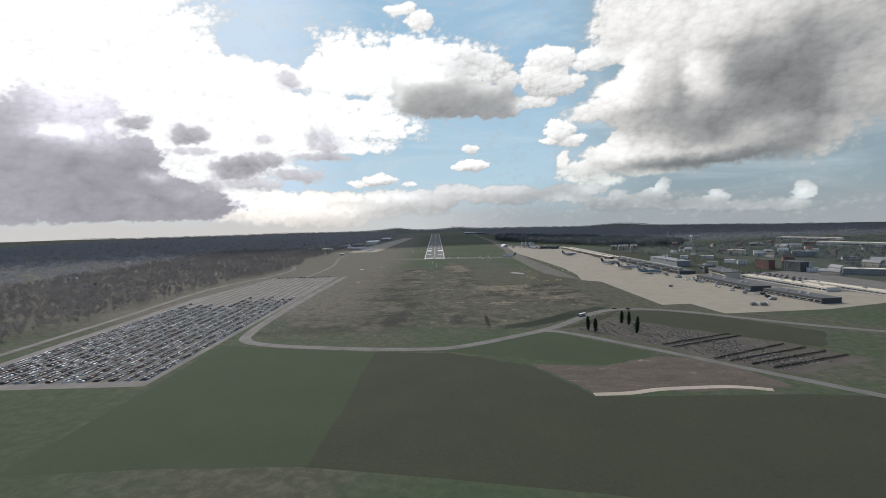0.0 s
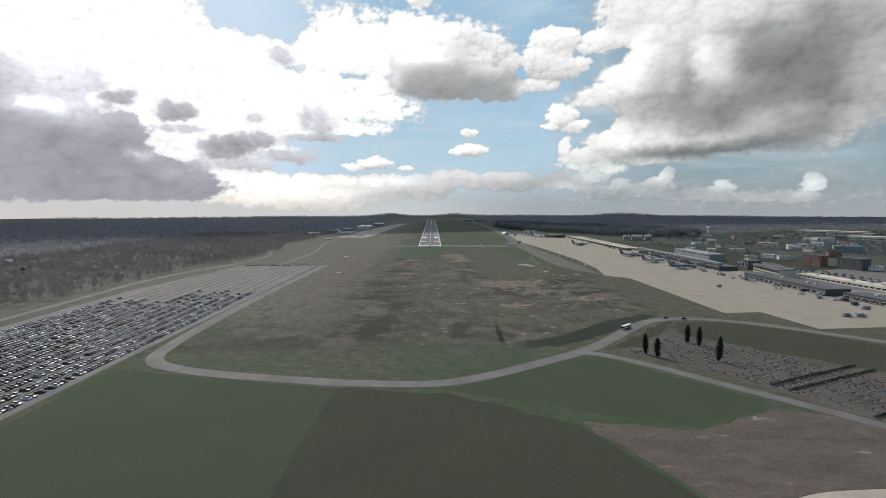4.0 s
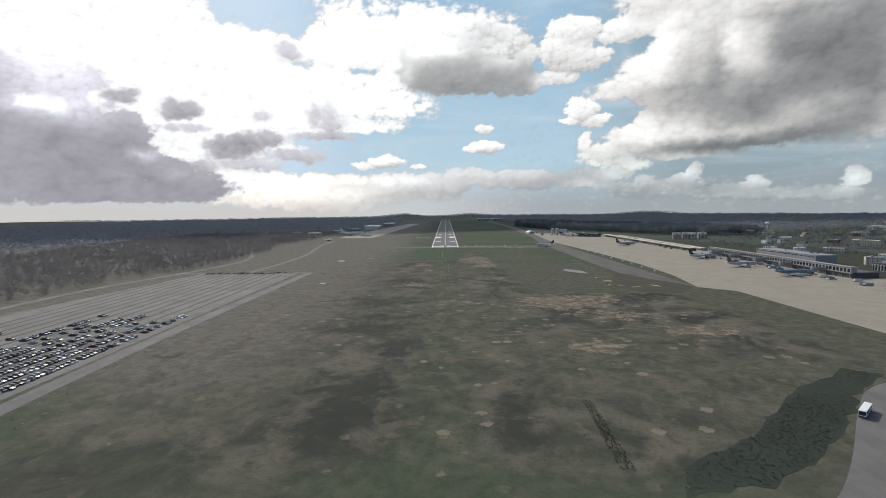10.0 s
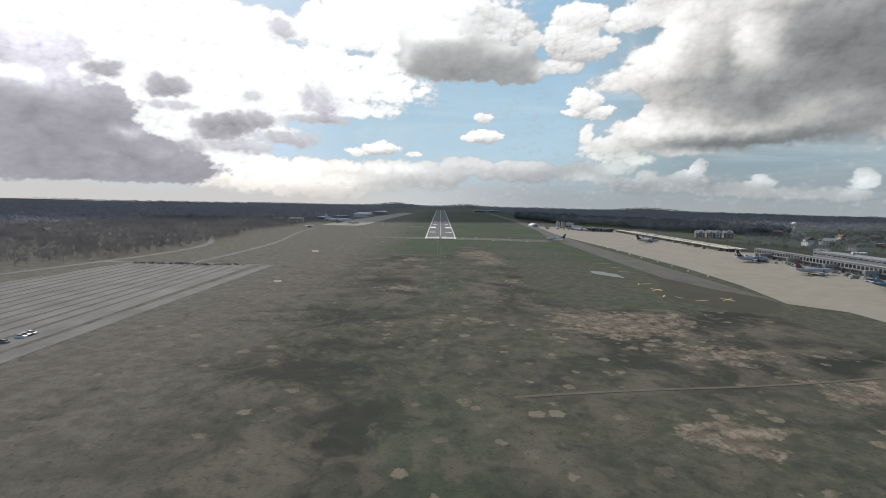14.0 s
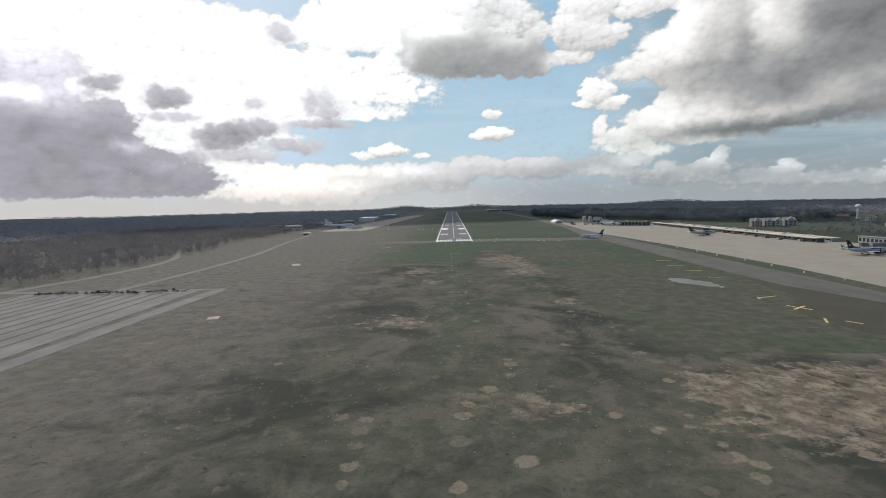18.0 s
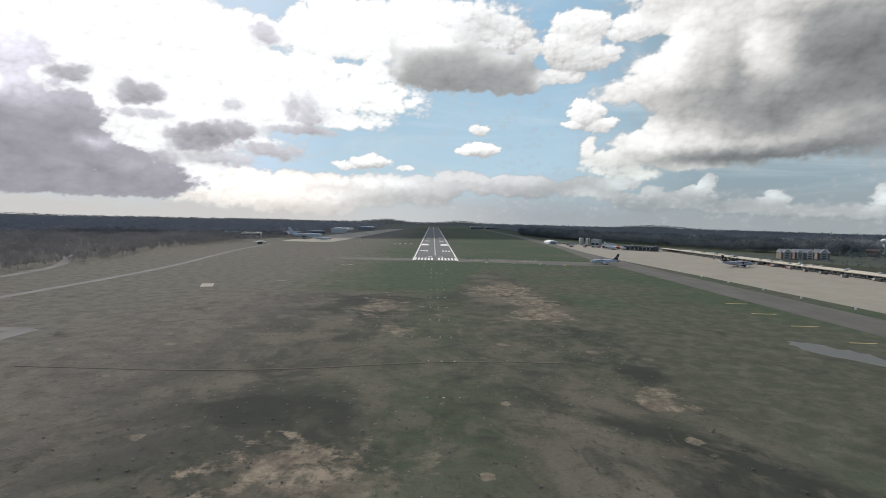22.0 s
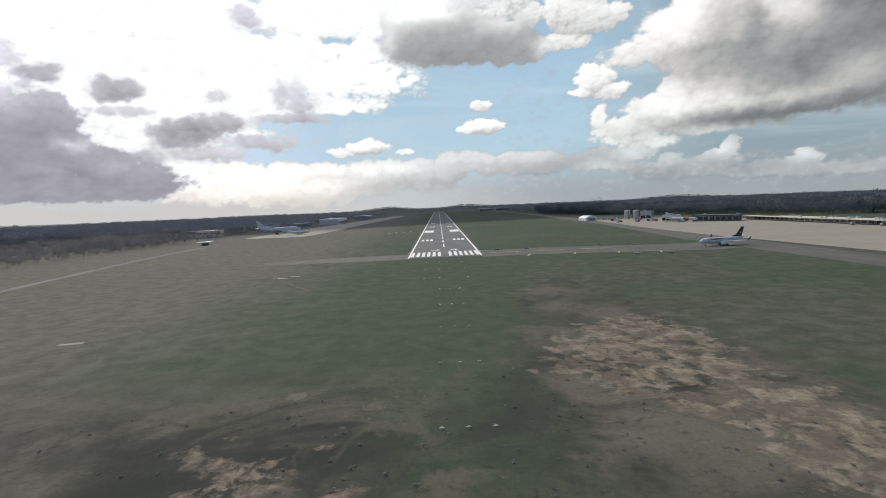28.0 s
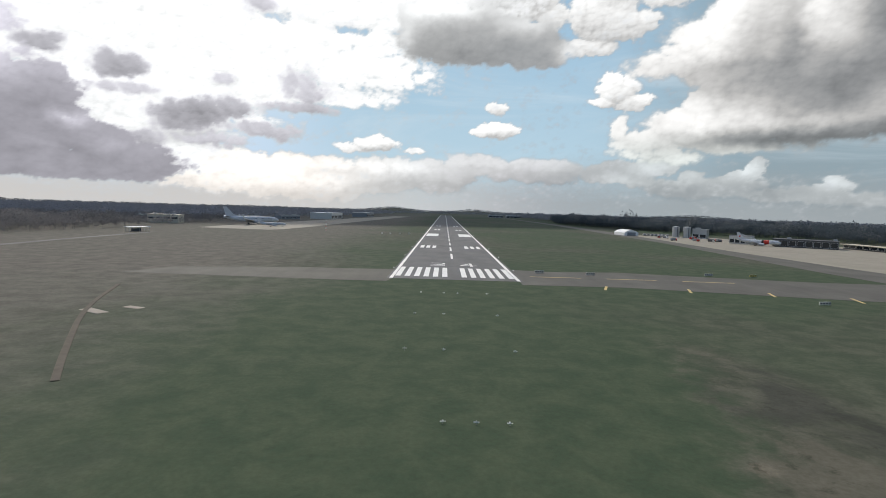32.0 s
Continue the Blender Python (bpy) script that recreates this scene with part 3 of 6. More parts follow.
# ---- sky backdrop ----
# where the clouds gather, and where they are lighter or darker, as broad swells: azimuth, elevation, half width, half height, strength
WHITE_SHAPE = (
    (-35.0, 16.8, 14.2, 7.0, 1.1),
    (-22.0, 15.8, 14.1, 5.3, 1.1),
    (-11.4, 19.2, 12.6, 4.0, 1.1),
    (-9.2, 14.2, 6.8, 2.6, 0.86),
    (-6.1, 13.0, 4.7, 1.5, 0.82),
    (-10.5, 10.9, 5.2, 1.0, 0.82),
    (-27.1, 9.0, 7.7, 3.9, 1.1),
    (-19.4, 12.1, 6.8, 3.1, 1.1),
    (-1.5, 20.4, 7.5, 3.0, 1.1),
    (4.2, 21.0, 4.4, 1.9, 0.8),
    (-19.6, 8.1, 3.4, 1.5, 0.7),
    (-26.3, 5.1, 4.7, 2.0, 0.9),
    (-42.4, 22.2, 14.0, 5.7, 1.2),
)
WHITE_GAPS = (
    (-19.7, 21.7, 4.2, 1.3, 1.3),
    (-16.6, 17.2, 2.0, 0.5, 0.75),
    (-10.2, 16.9, 1.8, 0.4, 0.8),
    (-5.1, 17.1, 1.1, 0.4, 0.6),
    (-16.9, 21.4, 1.2, 1.5, 0.7),
    (-5.4, 14.8, 1.6, 0.3, 0.3),
    (-12.4, 9.3, 4.9, 0.5, 0.6),
    (-8.2, 22.4, 2.5, 0.4, 0.3),
)
DIM_SHAPE = (
    (-34.4, 12.5, 1.4, 0.6, 0.9),
    (-33.1, 12.9, 1.0, 0.5, 0.8),
    (-29.1, 11.8, 1.7, 0.8, 0.95),
    (-30.0, 11.2, 0.9, 0.6, 0.8),
    (-23.5, 8.2, 2.9, 1.3, 1.05),
    (-24.9, 7.3, 1.8, 0.7, 0.9),
    (-20.4, 8.9, 1.6, 1.0, 0.85),
    (-14.1, 11.9, 1.7, 1.2, 0.85),
    (-13.3, 10.9, 1.8, 0.7, 0.7),
    (-17.8, 18.5, 1.5, 0.9, 0.8),
    (-17.6, 7.3, 3.0, 0.6, 0.85),
    (-13.9, 9.5, 3.3, 0.5, 0.75),
    (-21.2, 11.6, 0.7, 0.5, 0.75),
    (-28.6, 9.9, 2.5, 0.4, 0.7),
    (-22.0, 6.0, 3.3, 0.5, 0.85),
    (-27.3, 5.9, 1.7, 0.7, 0.8),
)
DIM_TONE = (
    (-34.4, 12.6, 1.1, 0.5, -0.06),
    (-23.5, 8.6, 2.4, 0.8, -0.1),
    (-17.9, 7.2, 3.5, 0.8, 0.1),
    (-14.2, 11.5, 2.4, 1.2, 0.16),
    (-17.8, 18.5, 2.3, 1.1, 0.22),
    (-29.0, 12.2, 1.0, 0.4, -0.02),
    (-21.4, 6.0, 3.4, 0.6, 0.12),
    (-28.6, 9.9, 3.0, 0.5, 0.15),
    (-21.1, 11.6, 0.8, 0.6, 0.2),
)
WHITE_TONE = (
    (-31.6, 8.2, 2.8, 1.6, -0.1),
    (-25.7, 6.2, 4.2, 1.5, -0.12),
    (-8.0, 11.5, 3.8, 0.5, -0.18),
    (4.2, 19.9, 2.5, 1.5, -0.28),
    (6.4, 21.2, 3.1, 1.6, -0.22),
    (-21.1, 11.5, 1.1, 0.6, -0.3),
    (-9.1, 16.5, 1.9, 0.9, -0.12),
    (-22.0, 6.0, 3.3, 0.6, -0.4),
)
BANK_SHAPE = (
    (-40.2, 5.3, 6.5, 3.9, 1.2),
    (-43.7, 6.9, 6.9, 5.5, 1.2),
    (-35.6, 7.5, 3.6, 3.1, 1.1),
    (-31.7, 5.8, 3.1, 2.4, 1.05),
    (-29.4, 3.6, 4.4, 1.7, 1.1),
    (-34.6, 3.1, 8.4, 1.5, 1.1),
    (-38.9, 13.2, 3.3, 1.8, 0.85),
    (-41.9, 12.1, 2.9, 2.7, 0.95),
    (-33.1, 9.4, 1.8, 1.5, 0.9),
    (-37.3, 10.3, 2.5, 2.2, 0.9),
    (-26.4, 3.4, 1.7, 0.8, 0.8),
)
BANK_GAPS = (
    (-40.9, 11.1, 1.7, 0.7, 1.1),
    (-29.1, 8.3, 2.3, 1.3, 1.0),
    (-32.1, 10.8, 0.7, 1.0, 0.5),
    (-33.3, 7.0, 1.0, 0.3, 0.5),
    (-30.4, 7.3, 1.3, 0.3, 0.5),
    (-36.2, 11.9, 0.8, 1.1, 0.5),
    (-39.8, 0.4, 16.7, 1.1, 1.6),
    (-27.6, 1.0, 4.6, 0.6, 0.8),
)
BANK_TONE = (
    (-39.6, 13.8, 4.2, 2.3, 0.42),
    (-36.7, 11.1, 1.7, 1.5, 0.2),
    (-39.9, 14.6, 4.5, 0.9, 0.12),
    (-32.6, 10.7, 1.8, 1.0, 0.08),
    (-40.6, 11.0, 2.2, 0.8, 0.4),
    (-37.1, 4.9, 5.4, 2.5, -0.06),
    (-29.0, 3.4, 3.5, 1.1, -0.05),
    (-32.8, 7.0, 1.3, 0.4, 0.22),
    (-34.5, 4.9, 1.3, 0.5, 0.08),
    (-29.9, 5.0, 1.0, 0.6, 0.1),
    (-38.1, 8.3, 3.2, 1.5, -0.03),
)
MIDDLE_SHAPE = (
    (2.9, 16.4, 7.2, 2.0, 1.1),
    (-1.5, 17.3, 3.2, 1.6, 1.0),
    (7.3, 15.6, 3.9, 1.5, 1.0),
    (-2.4, 18.5, 2.8, 1.2, 0.9),
    (9.1, 14.7, 2.1, 0.8, 0.9),
    (1.0, 18.1, 3.8, 1.3, 0.9),
)
MIDDLE_TONE = (
    (-2.4, 19.0, 3.8, 1.2, 0.55),
    (1.0, 19.1, 3.8, 0.7, 0.35),
    (7.3, 17.9, 2.5, 0.7, 0.35),
    (11.1, 15.4, 0.9, 0.9, 0.45),
    (2.9, 15.3, 5.7, 1.2, -0.05),
    (-4.4, 16.8, 0.9, 1.0, 0.3),
)
PUFF_SHAPE = (
    (6.1, 19.9, 3.7, 1.9, 0.95),
    (9.1, 18.3, 2.5, 1.3, 0.75),
    (14.0, 18.5, 2.8, 2.1, 1.05),
    (16.3, 17.4, 2.6, 1.2, 1.0),
    (13.4, 15.8, 2.2, 0.8, 1.0),
    (15.1, 20.5, 2.9, 1.3, 1.0),
    (20.3, 19.8, 2.5, 1.3, 1.0),
    (23.5, 19.9, 3.2, 1.2, 1.0),
    (10.7, 19.6, 1.0, 0.9, 0.5),
    (15.8, 12.2, 1.9, 1.1, 1.05),
    (17.4, 10.9, 1.5, 0.7, 1.05),
    (14.5, 11.0, 1.3, 0.5, 0.9),
    (4.8, 10.3, 1.0, 0.6, 0.75),
    (5.0, 8.4, 1.7, 0.7, 1.05),
    (3.5, 8.0, 1.1, 0.4, 0.9),
    (-6.8, 6.8, 2.0, 0.7, 1.0),
    (-3.4, 6.2, 0.9, 0.3, 0.8),
    (-9.4, 6.2, 1.8, 0.5, 0.8),
    (-1.7, 25.3, 1.9, 1.0, 0.95),
    (-4.0, 26.7, 1.9, 0.7, 0.9),
)
PUFF_TONE = (
    (5.4, 19.1, 3.7, 1.1, -0.25),
    (14.6, 16.5, 3.0, 0.9, -0.18),
    (12.5, 17.3, 1.2, 1.1, -0.15),
    (16.1, 10.7, 2.1, 0.5, -0.16),
    (5.0, 7.7, 2.2, 0.4, -0.2),
    (4.8, 10.1, 1.0, 0.5, -0.15),
    (17.5, 18.1, 1.7, 1.1, -0.08),
    (-6.3, 6.2, 2.5, 0.4, -0.2),
    (9.2, 21.0, 2.4, 1.0, -0.15),
)
GREAT_SHAPE = (
    (28.6, 16.6, 6.0, 5.2, 1.15),
    (24.6, 14.6, 4.4, 3.2, 1.1),
    (19.8, 13.8, 3.1, 1.2, 0.8),
    (35.0, 14.0, 6.8, 5.7, 1.2),
    (40.5, 13.4, 5.1, 5.8, 1.2),
    (26.8, 9.6, 5.3, 2.6, 1.15),
    (22.0, 8.7, 3.0, 1.7, 1.0),
    (23.6, 10.4, 2.1, 1.6, 1.0),
    (31.1, 9.4, 6.1, 2.4, 1.15),
    (36.4, 9.9, 4.9, 2.2, 1.1),
    (40.9, 10.2, 4.3, 2.2, 1.1),
    (18.7, 7.2, 2.9, 1.1, 0.85),
    (16.5, 8.6, 0.7, 1.3, 0.9),
    (27.0, 19.8, 3.5, 1.9, 1.1),
    (19.8, 6.1, 4.0, 0.9, 0.7),
    (25.8, 6.9, 4.1, 0.9, 0.8),
    (43.9, 18.1, 9.6, 7.5, 1.2),
    (35.2, 22.2, 11.1, 4.2, 1.2),
    (24.8, 23.0, 4.4, 3.4, 1.0),
)
GREAT_GAPS = (
    (20.2, 11.4, 1.5, 1.0, 0.8),
    (21.9, 18.6, 1.6, 1.1, 0.35),
)
GREAT_DARK = (
    (32.5, 10.7, 3.8, 1.5, -0.34),
    (30.2, 9.8, 3.3, 0.9, -0.2),
    (35.1, 10.0, 2.1, 1.2, -0.16),
    (33.7, 12.6, 3.5, 1.5, -0.24),
    (38.5, 15.4, 3.5, 3.4, -0.36),
    (35.7, 16.7, 1.9, 2.3, -0.24),
    (41.1, 11.5, 2.5, 2.0, -0.22),
    (27.9, 13.1, 3.0, 1.6, -0.24),
    (26.2, 11.3, 4.1, 0.8, -0.2),
    (26.3, 7.2, 5.1, 0.7, -0.36),
    (31.4, 7.2, 4.2, 0.8, -0.3),
    (27.4, 15.8, 1.8, 2.3, -0.18),
    (39.5, 8.8, 3.0, 1.1, -0.3),
    (36.8, 7.8, 2.9, 0.8, -0.28),
    (29.6, 15.9, 0.7, 3.0, -0.2),
    (23.9, 13.1, 3.2, 0.8, -0.2),
    (20.3, 12.1, 2.2, 0.6, -0.16),
    (41.8, 14.0, 2.1, 5.2, -0.14),
    (37.1, 12.5, 2.4, 1.0, -0.14),
    (31.5, 13.6, 1.8, 1.0, -0.1),
)
GREAT_FAR = (
    (37.7, 7.0, 5.2, 1.1, -0.3),
    (29.8, 7.0, 5.3, 0.8, -0.14),
    (42.5, 15.3, 7.7, 3.7, -0.28),
    (48.0, 10.2, 4.7, 2.5, -0.28),
    (45.6, 19.1, 8.4, 2.9, -0.22),
    (36.8, 19.7, 3.1, 3.2, 0.08),
)
GREAT_LIGHT = (
    (24.0, 17.3, 2.6, 2.0, 0.18),
    (31.0, 16.9, 1.4, 1.5, 0.3),
    (32.4, 15.1, 1.3, 0.6, 0.16),
    (33.1, 16.7, 1.0, 1.3, 0.12),
    (36.3, 10.4, 1.1, 1.0, 0.26),
    (36.0, 9.3, 2.1, 0.4, 0.1),
    (23.1, 9.6, 2.2, 1.3, 0.16),
    (25.1, 17.9, 2.1, 2.0, 0.12),
    (21.4, 15.0, 2.7, 1.0, 0.06),
    (35.6, 8.8, 1.7, 0.5, 0.1),
    (27.8, 9.2, 1.5, 0.7, 0.12),
    (18.7, 7.8, 1.7, 0.6, 0.06),
    (28.2, 14.1, 1.0, 0.6, 0.1),
)
LOW_SHAPE = (
    (-21.5, 3.5, 6.2, 1.8, 1.0),
    (-14.5, 3.2, 7.9, 2.1, 1.0),
    (-6.4, 3.5, 3.8, 1.7, 1.0),
    (-1.2, 3.6, 4.5, 1.7, 0.85),
    (3.3, 4.9, 3.5, 1.1, 0.8),
    (9.0, 4.4, 5.6, 1.4, 0.75),
    (15.8, 4.2, 3.0, 1.1, 0.8),
    (19.9, 5.2, 1.9, 0.9, 0.9),
    (18.7, 4.7, 2.3, 0.6, 0.85),
    (22.9, 4.2, 1.3, 0.7, 0.85),
    (27.7, 4.7, 0.9, 0.8, 1.0),
    (26.6, 3.9, 1.7, 0.5, 0.95),
    (33.8, 3.5, 1.0, 0.5, 1.0),
    (33.4, 3.1, 1.3, 0.3, 0.85),
    (40.9, 3.4, 1.0, 0.8, 1.0),
    (17.9, 3.7, 2.3, 0.7, 0.85),
    (23.7, 3.1, 5.9, 1.2, 0.72),
    (31.8, 2.3, 7.9, 0.9, 0.68),
    (39.0, 2.2, 4.3, 0.7, 0.64),
)
LOW_TONE = (
    (-21.5, 3.9, 6.7, 2.4, 0.42),
    (-15.7, 4.4, 4.8, 0.9, 0.34),
    (-14.5, 2.7, 7.3, 0.9, 0.18),
    (-8.2, 4.5, 3.2, 0.6, 0.26),
    (-10.8, 2.9, 3.1, 0.5, 0.2),
    (-4.4, 4.3, 2.9, 0.8, 0.25),
    (-5.7, 2.9, 3.8, 0.9, -0.08),
    (-12.6, 3.8, 1.8, 0.4, -0.12),
    (-21.2, 4.4, 1.1, 0.3, -0.25),
    (-1.9, 2.1, 6.4, 0.9, -0.08),
    (4.6, 5.4, 5.7, 0.8, 0.22),
    (10.9, 5.4, 3.7, 0.7, 0.16),
    (19.6, 4.9, 1.7, 0.7, 0.3),
    (17.0, 3.5, 1.8, 0.5, 0.25),
    (22.9, 4.2, 1.2, 0.6, 0.2),
    (27.1, 4.5, 1.3, 0.8, 0.42),
    (33.4, 3.5, 1.1, 0.5, 0.38),
    (40.9, 3.2, 1.0, 0.7, 0.45),
    (27.4, 2.9, 3.0, 0.5, -0.05),
    (7.1, 2.6, 10.1, 1.1, -0.03),
)


def lattice(x, y, seed):
    """Smooth noise between -1 and 1 for arrays of places."""
    rng = np.random.default_rng(seed)
    ang = rng.random((256, 256)) * 6.28318
    gx, gy = np.cos(ang), np.sin(ang)
    xi, yi = np.floor(x).astype(int), np.floor(y).astype(int)
    u, v = x - xi, y - yi
    fu, fv = u * u * u * (u * (u * 6 - 15) + 10), v * v * v * (v * (v * 6 - 15) + 10)

    def corner(a, b):
        i, j = (xi + a) % 256, (yi + b) % 256
        return gx[j, i] * (u - a) + gy[j, i] * (v - b)

    low = corner(0, 0) * (1 - fu) + corner(1, 0) * fu
    high = corner(0, 1) * (1 - fu) + corner(1, 1) * fu
    return 1.5 * (low * (1 - fv) + high * fv)


def octaves(x, y, seed, n=5, rough=0.55):
    total, amp, size = 0.0, 1.0, 1.0
    for i in range(n):
        total = total + amp * lattice(x * size, y * size, seed + i)
        amp, size = amp * rough, size * 2.03
    return total


def heaps(x, y, seed, n=4):
    """Cauliflower forms: round bumps upon round bumps."""
    rng = np.random.default_rng(seed)
    total, amp, size = 0.0, 1.0, 1.0
    for i in range(n):
        jx, jy = rng.random((128, 128)), rng.random((128, 128))
        px, py = x * size, y * size
        xi, yi = np.floor(px).astype(int), np.floor(py).astype(int)
        best = np.full(px.shape, 9.0)
        for a in (-1, 0, 1):
            for b in (-1, 0, 1):
                ci, cj = (xi + a) % 128, (yi + b) % 128
                best = np.minimum(best, (xi + a + jx[cj, ci] - px) ** 2 + (yi + b + jy[cj, ci] - py) ** 2)
        total = total + amp * (0.45 - best)
        amp, size = amp * 0.52, size * 2.1
    return total


def swells(rows, x, y, soft=False):
    """The fullest of the swells at each place, or their sum where soft."""
    total = np.zeros(x.shape)
    for a, e, ra, re, w in rows:
        d = ((x - a) / ra) ** 2 + ((y - e) / re) ** 2
        one = w * np.exp(-0.75 * d if soft else -0.6 * d ** 1.5)
        total = total + one if soft else np.maximum(total, one)
    return total


def smooth(v, lo, hi):
    t = np.clip((v - lo) / (hi - lo), 0.0, 1.0)
    return t * t * (3 - 2 * t)


def cloud_fields(az, el):
    """How much cloud there is in each direction, how light it is and how warm; the sun stands high in front, behind the clouds."""
    tall = el * 1.25
    wx, wy = octaves(az * 0.16, tall * 0.16, 11, 4), octaves(az * 0.16, tall * 0.16, 23, 4)
    fx, fy = octaves(az * 0.7, tall * 0.7, 31, 5, 0.6), octaves(az * 0.7, tall * 0.7, 43, 5, 0.6)
    x, y = az + 0.45 * wx + 0.30 * fx, el + 0.30 * wy + 0.20 * fy
    big, small = heaps(az * 0.36, tall * 0.42, 7, 5) - 0.3, heaps(az * 1.1, tall * 1.25, 19, 4) - 0.3
    wisp = octaves(az * 0.12, tall * 0.45, 71, 6, 0.6)

    def lit_side(density, reach):
        """Lighter where the cloud thins towards the sun, darker where it lies behind more cloud."""
        total = np.zeros(az.shape)
        for k, weight in reach:
            total += weight * (density - np.roll(np.roll(density, -k, axis=0), k // 2, axis=1))
        return np.clip(total, -0.35, 0.35)

    cover, tone, warm = np.zeros(az.shape), np.full(az.shape, 0.6), np.zeros(az.shape)

    def lay(shape, gaps, edge, billow, light, tint, fine=0.5):
        """One bank of cloud over those behind it."""
        nonlocal cover, tone, warm
        density = swells(shape, x, y) + billow * big + billow * fine * small
        if gaps:
            density = density - swells(gaps, x, y, True)
        c = smooth(density, 0.5 - edge, 0.5 + edge)
        t = light(density)
        tone = tone * (1 - c) + t * c
        warm = warm * (1 - c) + tint * c
        cover = cover + c * (1 - cover)

    near = ((1, 0.5), (2, 0.5), (4, 0.4), (8, 0.3))
    far = ((2, 0.4), (5, 0.35), (10, 0.3), (20, 0.25))
    right = smooth(az, -6.0, 14.0)
    # the veil of low cloud at the horizon, cream on the sun's side
    lumps = 1.0 - 0.65 * right
    veil = smooth(swells(LOW_SHAPE, x, y) + lumps * (0.34 * big + 0.14 * small), 0.34, 0.62)
    low_tone = 0.60 - 0.21 * right + swells(LOW_TONE, x, y, True) * (0.85 + 0.3 * small) + lumps * (0.05 * small + 0.12 * big) + 0.22 * lit_side(veil, far)
    haze = smooth(el + 0.5 * wisp, 5.6 + 1.2 * right, 0.9)
    cover = np.maximum(haze * 0.88, veil)
    tone = np.where(veil > 0.02, (0.58 - 0.20 * right) * (1 - veil) + low_tone * veil, 0.58 - 0.20 * right)
    warm = 0.75 * smooth(az, -2.0, -16.0) * np.ones(az.shape) - 0.25 * right
    lay(PUFF_SHAPE, None, 0.13, 0.24, lambda d: 0.88 + swells(PUFF_TONE, x, y, True) + 0.55 * lit_side(d, near) + 0.07 * small, 0.15, 0.9)
    lay(WHITE_SHAPE, WHITE_GAPS, 0.24, 0.34, lambda d: 1.08 + 0.85 * swells(WHITE_TONE, x, y, True) + 0.30 * lit_side(d, near) + 0.10 * small, 0.0, 0.9)
    lay(DIM_SHAPE, None, 0.32, 0.50, lambda d: 0.58 + swells(DIM_TONE, x, y, True) - 0.25 * (d - 0.5) + 0.25 * lit_side(d, near), -0.7, 0.9)
    lay(MIDDLE_SHAPE, None, 0.15, 0.20, lambda d: 0.40 + swells(MIDDLE_TONE, x, y, True) + 0.13 * lit_side(d, near) + 0.05 * big, 0.0, 0.9)
    lay(GREAT_SHAPE, GREAT_GAPS, 0.20, 0.24, lambda d: (0.80 + 0.85 * swells(GREAT_LIGHT, x, y, True) + 0.16 * lit_side(d, far) + 0.10 * lit_side(d, near) + 0.18 * big + 0.06 * small) * np.exp(1.85 * swells(GREAT_DARK + GREAT_FAR, x, y, True)), 0.25, 0.8)
    lay(BANK_SHAPE, BANK_GAPS, 0.16, 0.36, lambda d: 0.39 + swells(BANK_TONE, x, y, True) * (1 + 0.5 * small) + 0.07 * lit_side(d, near) + 0.06 * big, -1.0, 0.9)
    # the air veils what lies low
    veil_tone = 0.62 - 0.22 * right
    return cover, np.clip(tone + (veil_tone - tone) * 0.45 * smooth(el, 2.6, 0.0), 0.17, 1.25), warm


